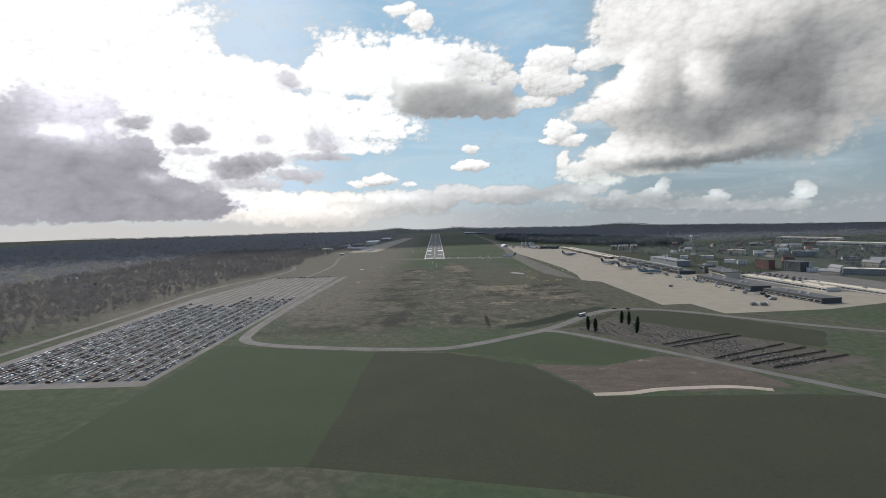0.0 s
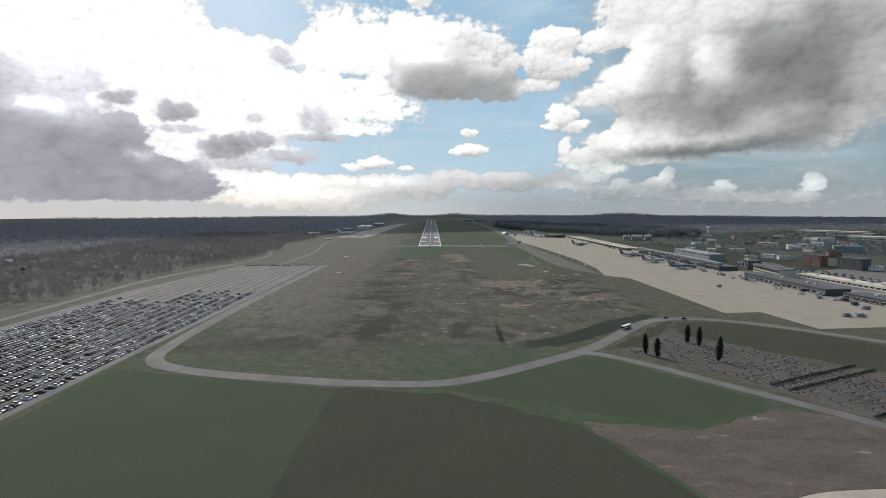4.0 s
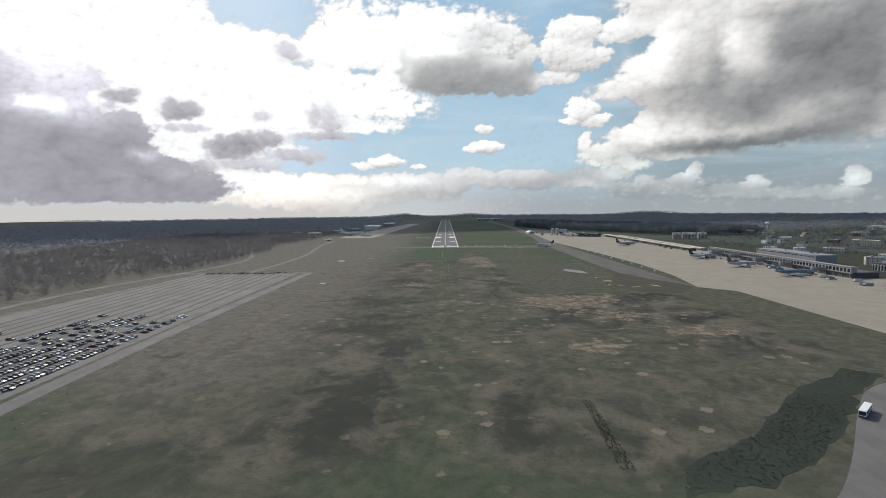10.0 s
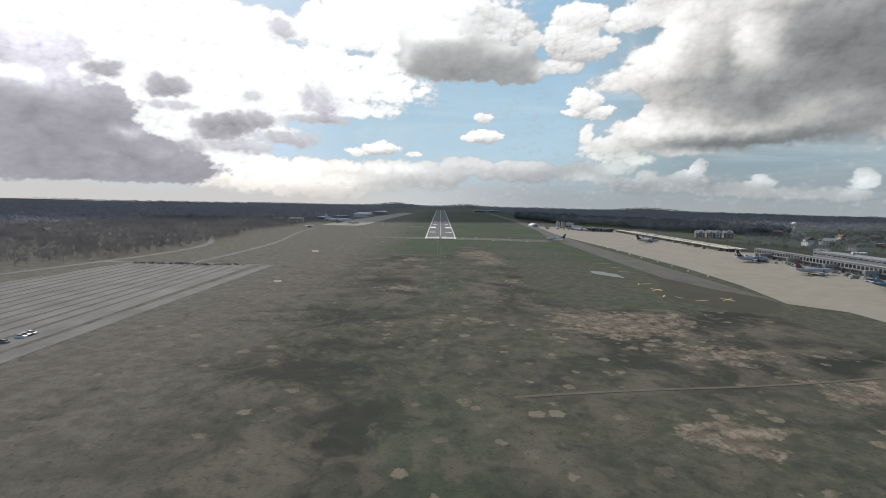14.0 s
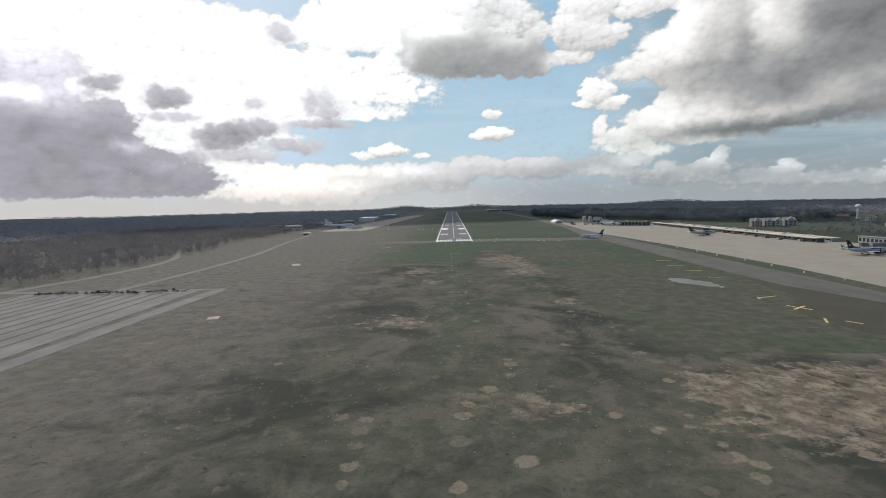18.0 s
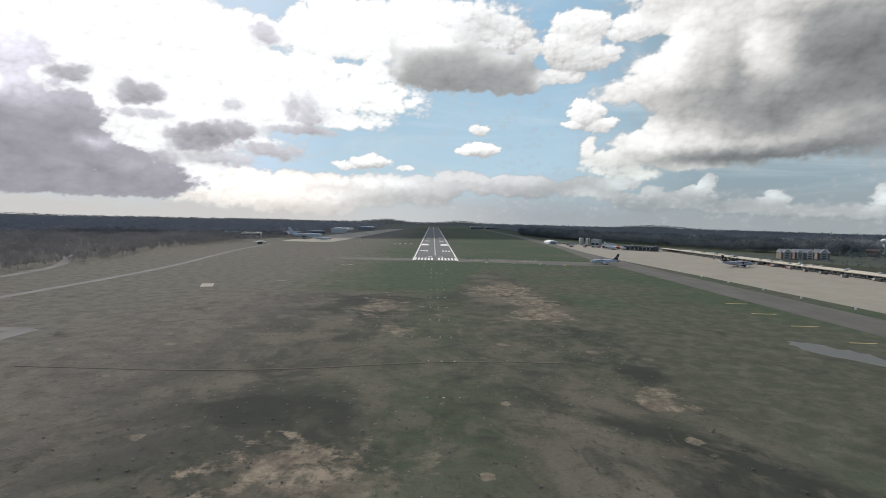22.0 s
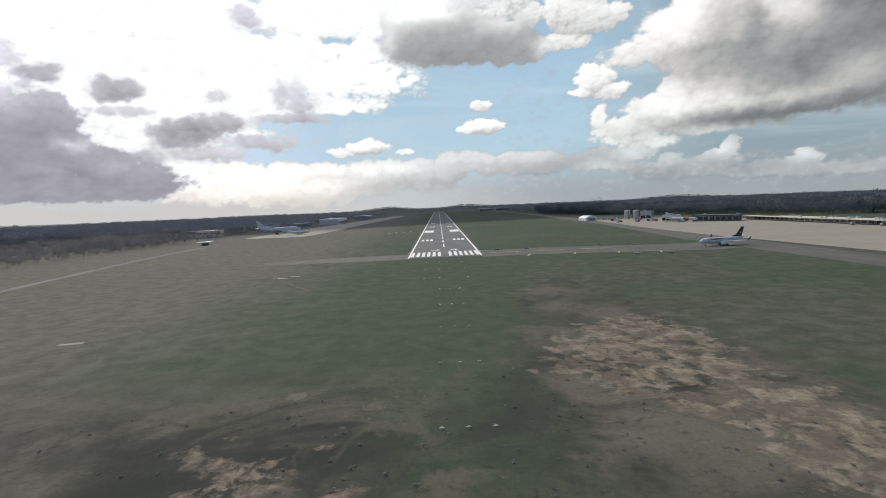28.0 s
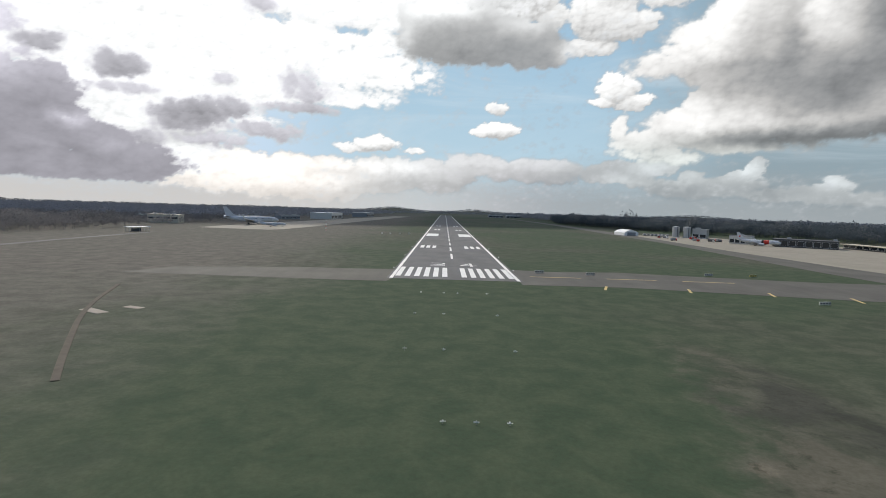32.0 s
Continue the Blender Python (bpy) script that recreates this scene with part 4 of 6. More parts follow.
def sky_material():
    """Blue winter sky behind broken cumulus, with a haze towards the horizon."""
    k = Nodes("cloudy_sky")
    d = k.vmath("NORMALIZE", k.vmath("SUBTRACT", k.position(), (0.0, -650.0, 0.0)))
    sep = k.n.new("ShaderNodeSeparateXYZ")
    k.l.new(d, sep.inputs[0])
    az = k.math("MULTIPLY", k.math("ARCTAN2", sep.outputs[0], sep.outputs[1]), 57.2958)
    el = k.math("MULTIPLY", k.math("ARCSINE", sep.outputs[2]), 57.2958)
    comb = k.n.new("ShaderNodeCombineXYZ")
    k.l.new(az, comb.inputs[0])
    k.l.new(el, comb.inputs[1])
    flat = comb.outputs[0]

    def field(name):
        a = k.n.new("ShaderNodeAttribute")
        a.attribute_name = name
        return a.outputs["Fac"]

    fine = k.math("SUBTRACT", k.noise(k.scaled(flat, (2.0, 2.6, 1)), 1.0, 6, 0.65, 0.3), 0.5)
    cover = k.math("MULTIPLY_ADD", fine, k.math("MULTIPLY", k.math("MULTIPLY", field("cloud_cover"), k.math("SUBTRACT", 1.0, field("cloud_cover"))), 2.2), field("cloud_cover"), clamp=True)
    tone = k.math("MULTIPLY_ADD", fine, 0.03, field("cloud_tone"))
    blue = k.mix(k.ramp(el, 2.0, 20.0, False), (0.50, 0.67, 0.77), (0.34, 0.53, 0.71))
    blue = k.mix(k.ramp(az, 12.0, 30.0), blue, (0.28, 0.375, 0.43))
    blue = k.mix(k.ramp(az, -6.0, -22.0), blue, (0.60, 0.74, 0.90))
    thin = k.noise(k.scaled(flat, (0.06, 0.24, 1)), 1.0, 6, 0.6, 0.8)
    blue = k.mix(k.math("MULTIPLY", k.ramp(thin, 0.42, 0.75), 0.45), blue, (0.66, 0.76, 0.83))
    warm = field("cloud_warmth")
    tint = k.mix(k.ramp(warm, 0.0, 1.0, False), (0.985, 1.0, 1.005), (1.06, 0.985, 0.91))
    tint = k.mix(k.ramp(warm, 0.0, -1.0, False), tint, (1.005, 0.985, 1.10))
    scale = k.n.new("ShaderNodeVectorMath")
    scale.operation = "SCALE"
    k.l.new(tint, scale.inputs[0])
    k.l.new(tone, scale.inputs["Scale"])
    # grey undersides on the right are a little colder than the lit tops
    cold = k.mix(k.math("MULTIPLY", k.ramp(tone, 0.55, 0.2), k.ramp(az, -8.0, 12.0)), scale.outputs[0], k.mix(1.0, scale.outputs[0], (0.96, 1.0, 1.05), "MULTIPLY"))
    cold = k.mix(k.math("MULTIPLY", k.ramp(az, 4.0, 20.0), k.ramp(el, 9.0, 5.0)), cold, k.mix(1.0, cold, (0.94, 1.0, 0.99), "MULTIPLY"))
    col = k.mix(cover, blue, cold)
    em = k.n.new("ShaderNodeEmission")
    k.l.new(col, em.inputs[0])
    em.inputs[1].default_value = 1.0
    k.l.new(em.outputs[0], k.n["Material Output"].inputs[0])
    return k.mat


def build_sky():
    na, ne, radius = 880, 270, 3900.0
    az, el = np.meshgrid(np.linspace(-66.0, 66.0, na + 1), np.linspace(-0.6, 29.4, ne + 1))
    cover, tone, warm = cloud_fields(az, el)
    a, e = np.radians(az).ravel(), np.radians(el).ravel()
    v = np.stack((radius * np.sin(a) * np.cos(e), -650.0 + radius * np.cos(a) * np.cos(e), radius * np.sin(e)), axis=1)
    j, i = np.meshgrid(np.arange(ne), np.arange(na), indexing="ij")
    c = (j * (na + 1) + i).ravel()
    f = np.stack((c, c + na + 1, c + na + 2, c + 1), axis=1)
    ob = arrays_object("backdrop", v.tolist(), f.tolist(), sky_material(), "bright winter sky with broken white and grey clouds", "sky", "structure")
    for name, values in (("cloud_cover", cover), ("cloud_tone", tone), ("cloud_warmth", warm)):
        ob.data.attributes.new(name, "FLOAT", "POINT").data.foreach_set("value", values.ravel())
    ob.data.polygons.foreach_set("use_smooth", [True] * len(ob.data.polygons))


build_sky()


# ---- woods, hedges and trees ----
def tree_template(seed, count, leaf, tall=1.0, trunk=True):
    """A bare crown of many small ragged sprays round a forked trunk, one unit high."""
    r = np.random.default_rng(seed)
    v, f = [], []
    lobes = r.uniform(-1, 1, (5, 3)) * (0.24, 0.24, 0.22) + (0, 0, 0.58)
    for i in range(count):
        c = lobes[r.integers(5)]
        d = r.normal(size=3)
        d /= np.linalg.norm(d)
        p = c + d * (0.25, 0.25, 0.24) * r.uniform(0.35, 1.0) ** 0.5
        p[2] = max(p[2], 0.12)
        a, b = r.normal(size=3), r.normal(size=3)
        a, b = a / np.linalg.norm(a) * leaf * r.uniform(0.5, 1.3), b / np.linalg.norm(b) * leaf * r.uniform(0.5, 1.3)
        k = len(v)
        v += [p + a, p + b, p - 0.6 * (a + b)]
        f.append((k, k + 1, k + 2))
    if trunk:
        for q in ([0, 0, 0.6], *lobes[:3]):
            base = np.array([0, 0, 0.0 if q == [0, 0, 0.6] else 0.3]) if isinstance(q, list) else np.array([0, 0, 0.32])
            k = len(v)
            w = 0.012 if isinstance(q, list) else 0.008
            for ang in (0, 2.1, 4.2):
                v.append(base + np.array([math.cos(ang) * w, math.sin(ang) * w, 0]))
            v.append(np.array(q, float))
            f += [(k, k + 1, k + 3), (k + 1, k + 2, k + 3), (k + 2, k, k + 3)]
    v = np.array(v)
    v[:, 2] *= tall
    return v, np.array(f)


def plant(name, places, heights, templates, material, label, category, spread=1.0):
    """Many trees in one mesh; each takes a template, a turn and a size of its own."""
    vs, fs, base = [], [], 0
    pick = nrng.integers(len(templates), size=len(places))
    turn = nrng.uniform(0, 6.283, len(places))
    for t, (tv, tf) in enumerate(templates):
        sel = np.nonzero(pick == t)[0]
        if not len(sel):
            continue
        c, s = np.cos(turn[sel]), np.sin(turn[sel])
        h = heights[sel]
        w = h * spread
        x = (tv[None, :, 0] * c[:, None] - tv[None, :, 1] * s[:, None]) * w[:, None] + places[sel, 0][:, None]
        y = (tv[None, :, 0] * s[:, None] + tv[None, :, 1] * c[:, None]) * w[:, None] + places[sel, 1][:, None]
        z = tv[None, :, 2] * h[:, None] + places[sel, 2][:, None]
        vs.append(np.stack([x, y, z], 2).reshape(-1, 3))
        fs.append((tf[None] + (np.arange(len(sel)) * len(tv))[:, None, None] + base).reshape(-1, 3))
        base += len(sel) * len(tv)
    return arrays_object(name, np.concatenate(vs), np.concatenate(fs), material, label, category)


def inside(px, py, poly):
    ok = np.zeros(len(px), bool)
    n = len(poly)
    for i in range(n):
        (x0, y0), (x1, y1) = poly[i], poly[(i + 1) % n]
        cross = (y0 > py) != (y1 > py)
        ok ^= cross & (px < (x1 - x0) * (py - y0) / (y1 - y0 + 1e-9) + x0)
    return ok


def scatter(poly, step, thin=1.0):
    """Jittered places inside an outline, standing on the ground."""
    xs, ys = [p[0] for p in poly], [p[1] for p in poly]
    gx, gy = np.meshgrid(np.arange(min(xs), max(xs), step), np.arange(min(ys), max(ys), step))
    px = gx.ravel() + nrng.uniform(-0.5, 0.5, gx.size) * step
    py = gy.ravel() + nrng.uniform(-0.5, 0.5, gx.size) * step
    keep = inside(px, py, poly) & (nrng.uniform(size=px.size) < thin)
    px, py = px[keep], py[keep]
    return np.stack([px, py, hill_height(px, py)], 1)


NEAR_TREES = [tree_template(s, 130, 0.058) for s in (1, 2, 3, 4)]
FAR_TREES = [tree_template(s, 34, 0.105, trunk=False) for s in (5, 6, 7)]
BUSHES = [tree_template(s, 46, 0.14, 0.9, trunk=False) for s in (8, 9, 10)]


def wood(name, poly, step, height, templates, material, label, thin=1.0, spread=1.0):
    p = scatter(poly, step, thin)
    clumps = np.clip(1.0 + 0.45 * lattice(p[:, 0] * 0.022 + 40, p[:, 1] * 0.022 + 40, 91), 0.55, 1.4)
    plant(name, p, nrng.uniform(0.6, 1.15, len(p)) * clumps * height, templates, material, label, "woodland", spread)


wood("woodland", [(-345, -900), (-338, -530), (-334, -442), (-316, -360), (-300, -300), (-290, -220), (-288, -120), (-300, -30), (-320, 60), (-312, 160), (-318, 240), (-400, 420), (-480, 500), (-700, 500), (-640, -900)], 9.5, 11, NEAR_TREES, M["twigs"], "grey brown leafless woodland beside the country road", 0.85)
wood("woodland", [(-300, 250), (-330, 210), (-380, 190), (-440, 240), (-470, 520), (-330, 640), (-310, 480)], 10, 11, NEAR_TREES, M["twigs"], "grey brown leafless trees behind the far apron", 0.75)
wood("woodland", [(-640, -1100), (-700, 500), (-480, 520), (-330, 660), (-300, 1000), (-260, 1500), (-230, 2300), (-900, 2500), (-2100, 2000), (-2100, -1100)], 21, 13, FAR_TREES, M["twigs_left_hazed"], "wide winter forest tinted blue grey for haze", 0.9, 1.85)
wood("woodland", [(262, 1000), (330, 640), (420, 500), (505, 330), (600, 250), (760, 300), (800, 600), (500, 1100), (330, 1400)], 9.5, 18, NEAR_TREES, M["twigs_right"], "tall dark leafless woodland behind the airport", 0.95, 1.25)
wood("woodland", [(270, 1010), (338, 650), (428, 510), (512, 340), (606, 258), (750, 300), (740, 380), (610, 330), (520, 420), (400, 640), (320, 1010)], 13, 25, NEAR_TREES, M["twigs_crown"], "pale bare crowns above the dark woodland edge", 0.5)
wood("woodland", [(300, 1400), (480, 1120), (800, 620), (820, 330), (1200, 500), (2200, 400), (2300, 1500), (1200, 2500), (290, 2500)], 21, 18, FAR_TREES, M["twigs_far_hazed"], "wide winter forest tinted blue grey for haze", 0.9, 1.8)
wood("woodland", [(-2600, 2300), (-900, 2450), (-230, 2450), (260, 2560), (1200, 2480), (2600, 1500), (2500, 2300), (1300, 3150), (0, 3300), (-1400, 3100)], 24, 11, FAR_TREES, M["twigs_far_hazed"], "distant winter forest on low hills, tinted blue grey for haze", 0.92, 2.6)
wood("woodland", [(430, -900), (1200, -900), (2200, 380), (1200, 480), (820, 300), (600, 240), (560, 120), (600, -100), (700, -300), (560, -640)], 13.5, 9, FAR_TREES, M["twigs_right"], "scattered leafless trees among houses", 0.6, 1.25)
sheet("scrub_bank", rough_outline([(56, -776), (64, -762), (92, -745), (128, -711), (166, -685), (176, -692), (151, -712), (127, -737), (101, -760), (80, -773)], 1.4, 6, 15), 0.024, M["scrub"], "dark boggy scrub bank along the road", "scrub")
wood("scrub", [(58, -774), (64, -763), (92, -746), (128, -712), (166, -686), (174, -692), (150, -712), (126, -737), (100, -760), (80, -772)], 1.5, 0.28, BUSHES, M["scrub"], "low dark scrub along the road", 0.9, 4.0)
sheet("scrub_bank", rough_outline([(106, -779), (142, -745), (166, -716), (178, -714), (158, -742), (126, -776)], 2.2, 6, 17), 0.025, M["field_dark"], "dark rough verge between road and cemetery", "scrub")
wood("scrub", [(-140, -790), (-150, -690), (-150, -560), (-146, -560), (-140, -690), (-120, -782), (40, -790), (44, -782), (-60, -796)], 4.0, 0.7, BUSHES, M["twigs"], "low dry brambles beside the car park road", 0.3, 2.4)
wood("scrub", [(46, -765), (49, -716), (52, -716), (50, -765)], 0.8, 0.5, BUSHES, M["hedge"], "narrow dark ditch hedge", 0.9, 1.6)
wood("scrub", [(-262, -348), (-166, -348), (-166, -351), (-262, -351)], 1.8, 2.4, BUSHES, M["hedge"], "low hedge across the car park end", 0.8, 1.6)
wood("scrub", [(-110, -560), (60, -560), (60, -300), (42, -215), (-60, -235), (-110, -380)], 4.0, 0.3, BUSHES, M["twigs"], "low dry heather and gorse tufts on the heath", 0.45, 3.2)


def cypress(m, tall, wide, lean):
    ob = thing("cypress", m, "tall narrow dark green cypress tree in the cemetery", "tree", "cemetery cypresses")
    part("trunk", tubed((0, 0, 0), (0, 0, tall * 0.3), 0.22, 0.14, 8), M["bark"], ob)
    r = random.Random(int(tall * 100))
    bm = bmesh.new()
    for i in range(420):
        t = r.random() ** 0.8
        rad = wide * (math.sin(math.pi * min(1, 0.12 + 0.88 * t)) ** 0.6) * r.uniform(0.55, 1.05)
        a = r.uniform(0, 6.283)
        p = Vector((math.cos(a) * rad + lean * t, math.sin(a) * rad, tall * (0.05 + 0.93 * t)))
        out = Vector((math.cos(a) * 0.25, math.sin(a) * 0.25, 1.0)).normalized() * r.uniform(0.5, 1.0)
        side = Vector((-math.sin(a), math.cos(a), 0)) * r.uniform(0.15, 0.35)
        bm.faces.new([bm.verts.new(q) for q in (p - side, p + side, p + out)])
    tube(bm, (0, 0, tall * 0.06), (lean * 0.5, 0, tall * 0.5), wide * 0.35, wide * 0.62, 9)
    tube(bm, (lean * 0.5, 0, tall * 0.5), (lean, 0, tall * 0.98), wide * 0.62, 0.05, 9)
    part("crown", bm, M["cypress"], ob)


for x, y, h, w, ln in ((125, -790, 9.5, 1.5, 0.2), (129, -796, 9.0, 1.6, 0.1), (160, -768, 9.0, 1.5, 0.3), (163.5, -775, 9.5, 1.5, 0.2), (158, -805, 11.0, 1.7, 0.9)):
    cypress(pose(x, y, 0, 0, 0, x * 7), h * 1.2, w * 1.3, ln * 1.3)

# ---- cemetery ----
sheet("cemetery_ground", rough_outline([(112, -785), (160, -742), (196, -790), (246, -846), (270, -888), (206, -912), (178, -880), (144, -822)], 1.0, 6, 9), 0.021, surface("cemetery_gravel", (0.092, 0.085, 0.074), 0.95, fine=0.4, coarse=0.06, vary=0.7, spec=0.1, space="World"), "grey brown gravel ground of a cemetery", "ground")


def grave(m):
    ob = thing("grave", m, "grey stone grave with an upright headstone", "grave", "graves of the cemetery")
    part("slab", boxed(-0.55, 0.55, -1.1, 1.1, 0, 0.35, 0.05), M["stone"], ob)
    part("headstone", prism([(-0.5, 1.1), (0.5, 1.1), (0.5, 1.35), (-0.5, 1.35)], 0, 1.1), M["stone"], ob)
    return ob


def fill_cemetery():
    r = random.Random(4)
    first = grave(pose(140, -790, 0.02, 0, 0, 35))
    poly = [(118, -786), (160, -748), (192, -792), (150, -822)]
    rest = [(150, -826), (196, -794), (242, -846), (262, -884), (206, -906), (180, -876)]
    n = 0
    for area, ang, step, row, keep in ((poly, 42, 3.0, 5.0, 0.42), (rest, 23, 2.6, 4.6, 0.55)):
        a = radians(ang)
        u, v = Vector((math.cos(a), math.sin(a))), Vector((-math.sin(a), math.cos(a)))
        c = Vector(area[0])
        for i in range(-60, 60):
            for j in range(-40, 40):
                p = c + u * i * step + v * j * row + Vector((r.uniform(-0.4, 0.4), r.uniform(-0.4, 0.4)))
                if n < 290 and r.random() < keep and inside(np.array([p.x]), np.array([p.y]), area)[0]:
                    g = copy_thing(first, pose(p.x, p.y, 0.02, 0, 0, ang + r.uniform(-4, 4)))
                    g.scale = (r.uniform(0.8, 1.3), r.uniform(0.8, 1.2), r.uniform(0.6, 1.2))
                    n += 1


fill_cemetery()
wood("scrub", [(118, -786), (160, -748), (242, -846), (262, -884), (206, -906), (150, -826)], 4.5, 0.9, BUSHES, M["twigs"], "low shrubs and dry flowers between graves", 0.55, 1.8)


def hedge_strip(a, b, wide, tall, seed):
    a, b = Vector(a), Vector(b)
    n = int((b - a).length / 0.8)
    r = np.random.default_rng(seed)
    d = (b - a) / n
    side = Vector((-d.y, d.x)).normalized()
    pts = np.array([[*(a + d * (i + r.uniform(-0.5, 0.5)) + side * r.uniform(-0.5, 0.5) * wide), 0.0] for i in range(n) for _ in range(2)])
    plant("hedge", pts, r.uniform(0.8, 1.2, len(pts)) * tall, BUSHES, M["hedge"], "dark clipped hedge between rows of graves", "hedge", 1.3)


for i, (a, b) in enumerate((((162, -841), (224, -815)), ((166, -848), (228, -822)), ((178, -878), (242, -848)), ((184, -884), (250, -858)), ((192, -892), (256, -868)), ((200, -900), (262, -878)))):
    hedge_strip(a, b, 1.0, 1.2, 20 + i)


# ---- aircraft ----
def lathe(stations, seg=18):
    """A body along x from rings of (x, centre height, half width, half height)."""
    bm = bmesh.new()
    rings = []
    for x, zc, w, h in stations:
        rings.append([bm.verts.new((x, w * math.cos(2 * math.pi * i / seg), zc + h * math.sin(2 * math.pi * i / seg))) for i in range(seg)])
    for a, b in zip(rings, rings[1:]):
        for i in range(seg):
            bm.faces.new((a[i], a[(i + 1) % seg], b[(i + 1) % seg], b[i]))
    bm.faces.new(rings[0])
    bm.faces.new(rings[-1][::-1])
    bmesh.ops.recalc_face_normals(bm, faces=bm.faces)
    return bm


def aerofoil(root, tip, thick_root, thick_tip, upright=False):
    """A tapered wing between two chords, each (leading x, trailing x, y, z)."""
    bm = bmesh.new()
    rows = []
    for (x0, x1, y, z), t in ((root, thick_root), (tip, thick_tip)):
        prof = ((0, 0), (0.08, 0.5), (0.35, 0.62), (1, 0.05), (1, -0.05), (0.35, -0.38), (0.08, -0.36))
        rows.append([bm.verts.new((x0 + (x1 - x0) * u, y + (w * t if upright else 0), z + (0 if upright else w * t))) for u, w in prof])
    n = len(rows[0])
    for i in range(n):
        bm.faces.new((rows[0][i], rows[0][(i + 1) % n], rows[1][(i + 1) % n], rows[1][i]))
    bm.faces.new(rows[0])
    bm.faces.new(rows[1])
    bmesh.ops.recalc_face_normals(bm, faces=bm.faces)
    return bm


def airliner(m, label, body, tail, accent=None, engine=None, size=1.0, stripes=(), bars=None, group="airliners at the airport"):
    """A twin-engined jet, nose towards +x, 38 m long at size 1, wheels on the ground."""
    ob = thing("airliner", m, label, "aircraft", group)
    ob.scale = (size, size, size)
    engine = engine or body
    fus = part("fuselage", lathe([(19.3, 3.3, 0.1, 0.1), (18.9, 3.35, 0.7, 0.7), (17.9, 3.5, 1.25, 1.2), (16.2, 3.75, 1.7, 1.7), (14.0, 3.9, 1.88, 1.95), (-7.0, 3.9, 1.88, 1.95), (-11.0, 4.2, 1.65, 1.65), (-15.0, 4.7, 1.0, 1.05), (-18.3, 5.1, 0.3, 0.35)]), body, ob, smooth=True)
    belly = part("wing_fairing", lathe([(5.5, 2.4, 0.3, 0.2), (3.5, 2.4, 1.9, 0.75), (-3.5, 2.4, 1.9, 0.75), (-6, 2.5, 0.3, 0.2)], 12), M["airframe_grey"], ob, smooth=True)
    for s in (-1, 1):
        part("wing", aerofoil((4.2, -3.4, s * 1.5, 2.5), (-4.6, -6.2, s * 16.6, 4.2), 0.9, 0.3), M["airframe_grey"], ob)
        part("winglet", aerofoil((-4.6, -6.2, s * 16.6, 4.2), (-6.4, -7.2, s * 17.5, 6.6), 0.25, 0.12), tail, ob)
        part("tailplane", aerofoil((-13.6, -16.8, s * 0.6, 5.2), (-16.9, -18.4, s * 7.0, 5.9), 0.5, 0.2), M["airframe_grey"], ob)
        nac = part("engine", lathe([(6.4, 1.75, 0.95, 0.95), (5.9, 1.75, 1.08, 1.08), (4.0, 1.75, 1.08, 1.08), (1.8, 1.85, 0.7, 0.7), (0.9, 1.9, 0.35, 0.35)], 14), engine, ob, smooth=True)
        nac.location = (0, s * 4.9, 0)
        part("intake", tubed((6.38, 0, 1.75), (6.48, 0, 1.75), 0.82, 0.82, 14), M["black"], nac)
        part("pylon", boxed(0.5, 4.2, -0.15, 0.15, 2.3, 3.0), body, nac)
        leg = part("main_gear", tubed((-1.6, s * 2.8, 0.5), (-1.6, s * 2.8, 2.4), 0.16), M["steel"], ob)
        for dy in (-0.45, 0.45):
            part("wheel", tubed((-1.6, s * 2.8 + dy - 0.18, 0.52), (-1.6, s * 2.8 + dy + 0.18, 0.52), 0.52, 0.52, 14), M["tyre"], leg)
        row = bmesh.new()
        for i in range(34):
            x = 12.6 - i * 0.62
            box(row, x - 0.13, x + 0.13, s * 1.87 - 0.02, s * 1.87 + 0.02, 4.3, 4.65)
        part("window_row", row, M["glass"], ob)
        if bars:
            sign = bmesh.new()
            for i, w in enumerate((1.0, 0.8, 1.1, 0.9, 1.1, 1.0, 0.5)):
                x = 11.5 - i * 1.6
                box(sign, x - w, x, s * 1.84 - 0.06, s * 1.84 + 0.06, 4.75, 5.35)
            part("livery_bars", sign, bars, ob, "plain dark bars in place of lettering")
        part("door", boxed(13.2, 14.0, s * 1.86 - 0.03, s * 1.86 + 0.03, 3.2, 5.0, 0.02), M["airframe_grey"], ob)
    nose = part("nose_gear", tubed((14.4, 0, 0.4), (14.4, 0, 2.3), 0.12), M["steel"], ob)
    part("wheel", tubed((14.4, -0.3, 0.4), (14.4, 0.3, 0.4), 0.4, 0.4, 12), M["tyre"], nose)
    part("fin", aerofoil((-10.2, -16.6, 0, 5.2), (-16.4, -18.9, 0, 12.4), 0.55, 0.25, True), tail, ob)
    part("fin_root", aerofoil((-6.6, -11.5, 0, 5.5), (-11.2, -12.4, 0, 7.0), 0.2, 0.15, True), tail, ob)
    part("cockpit_window", boxed(16.9, 17.5, -1.15, 1.15, 4.45, 4.85, 0.05), M["glass"], ob)
    if accent:
        part("fin_emblem", boxed(-16.2, -15.0, -0.3, 0.3, 7.6, 9.0, 0.1), accent, ob, "plain emblem on the fin")
    for x, mat in stripes:
        part("livery_band", lathe([(x + 1.2, 3.9, 1.9, 1.97), (x - 1.2, 3.9, 1.9, 1.97)], 18), mat, ob, "coloured band round the fuselage", smooth=True)
    return ob


def heading(x, y, tx, ty, z=0.05):
    return pose(x, y, z, 0, 0, math.degrees(math.atan2(ty, tx)))


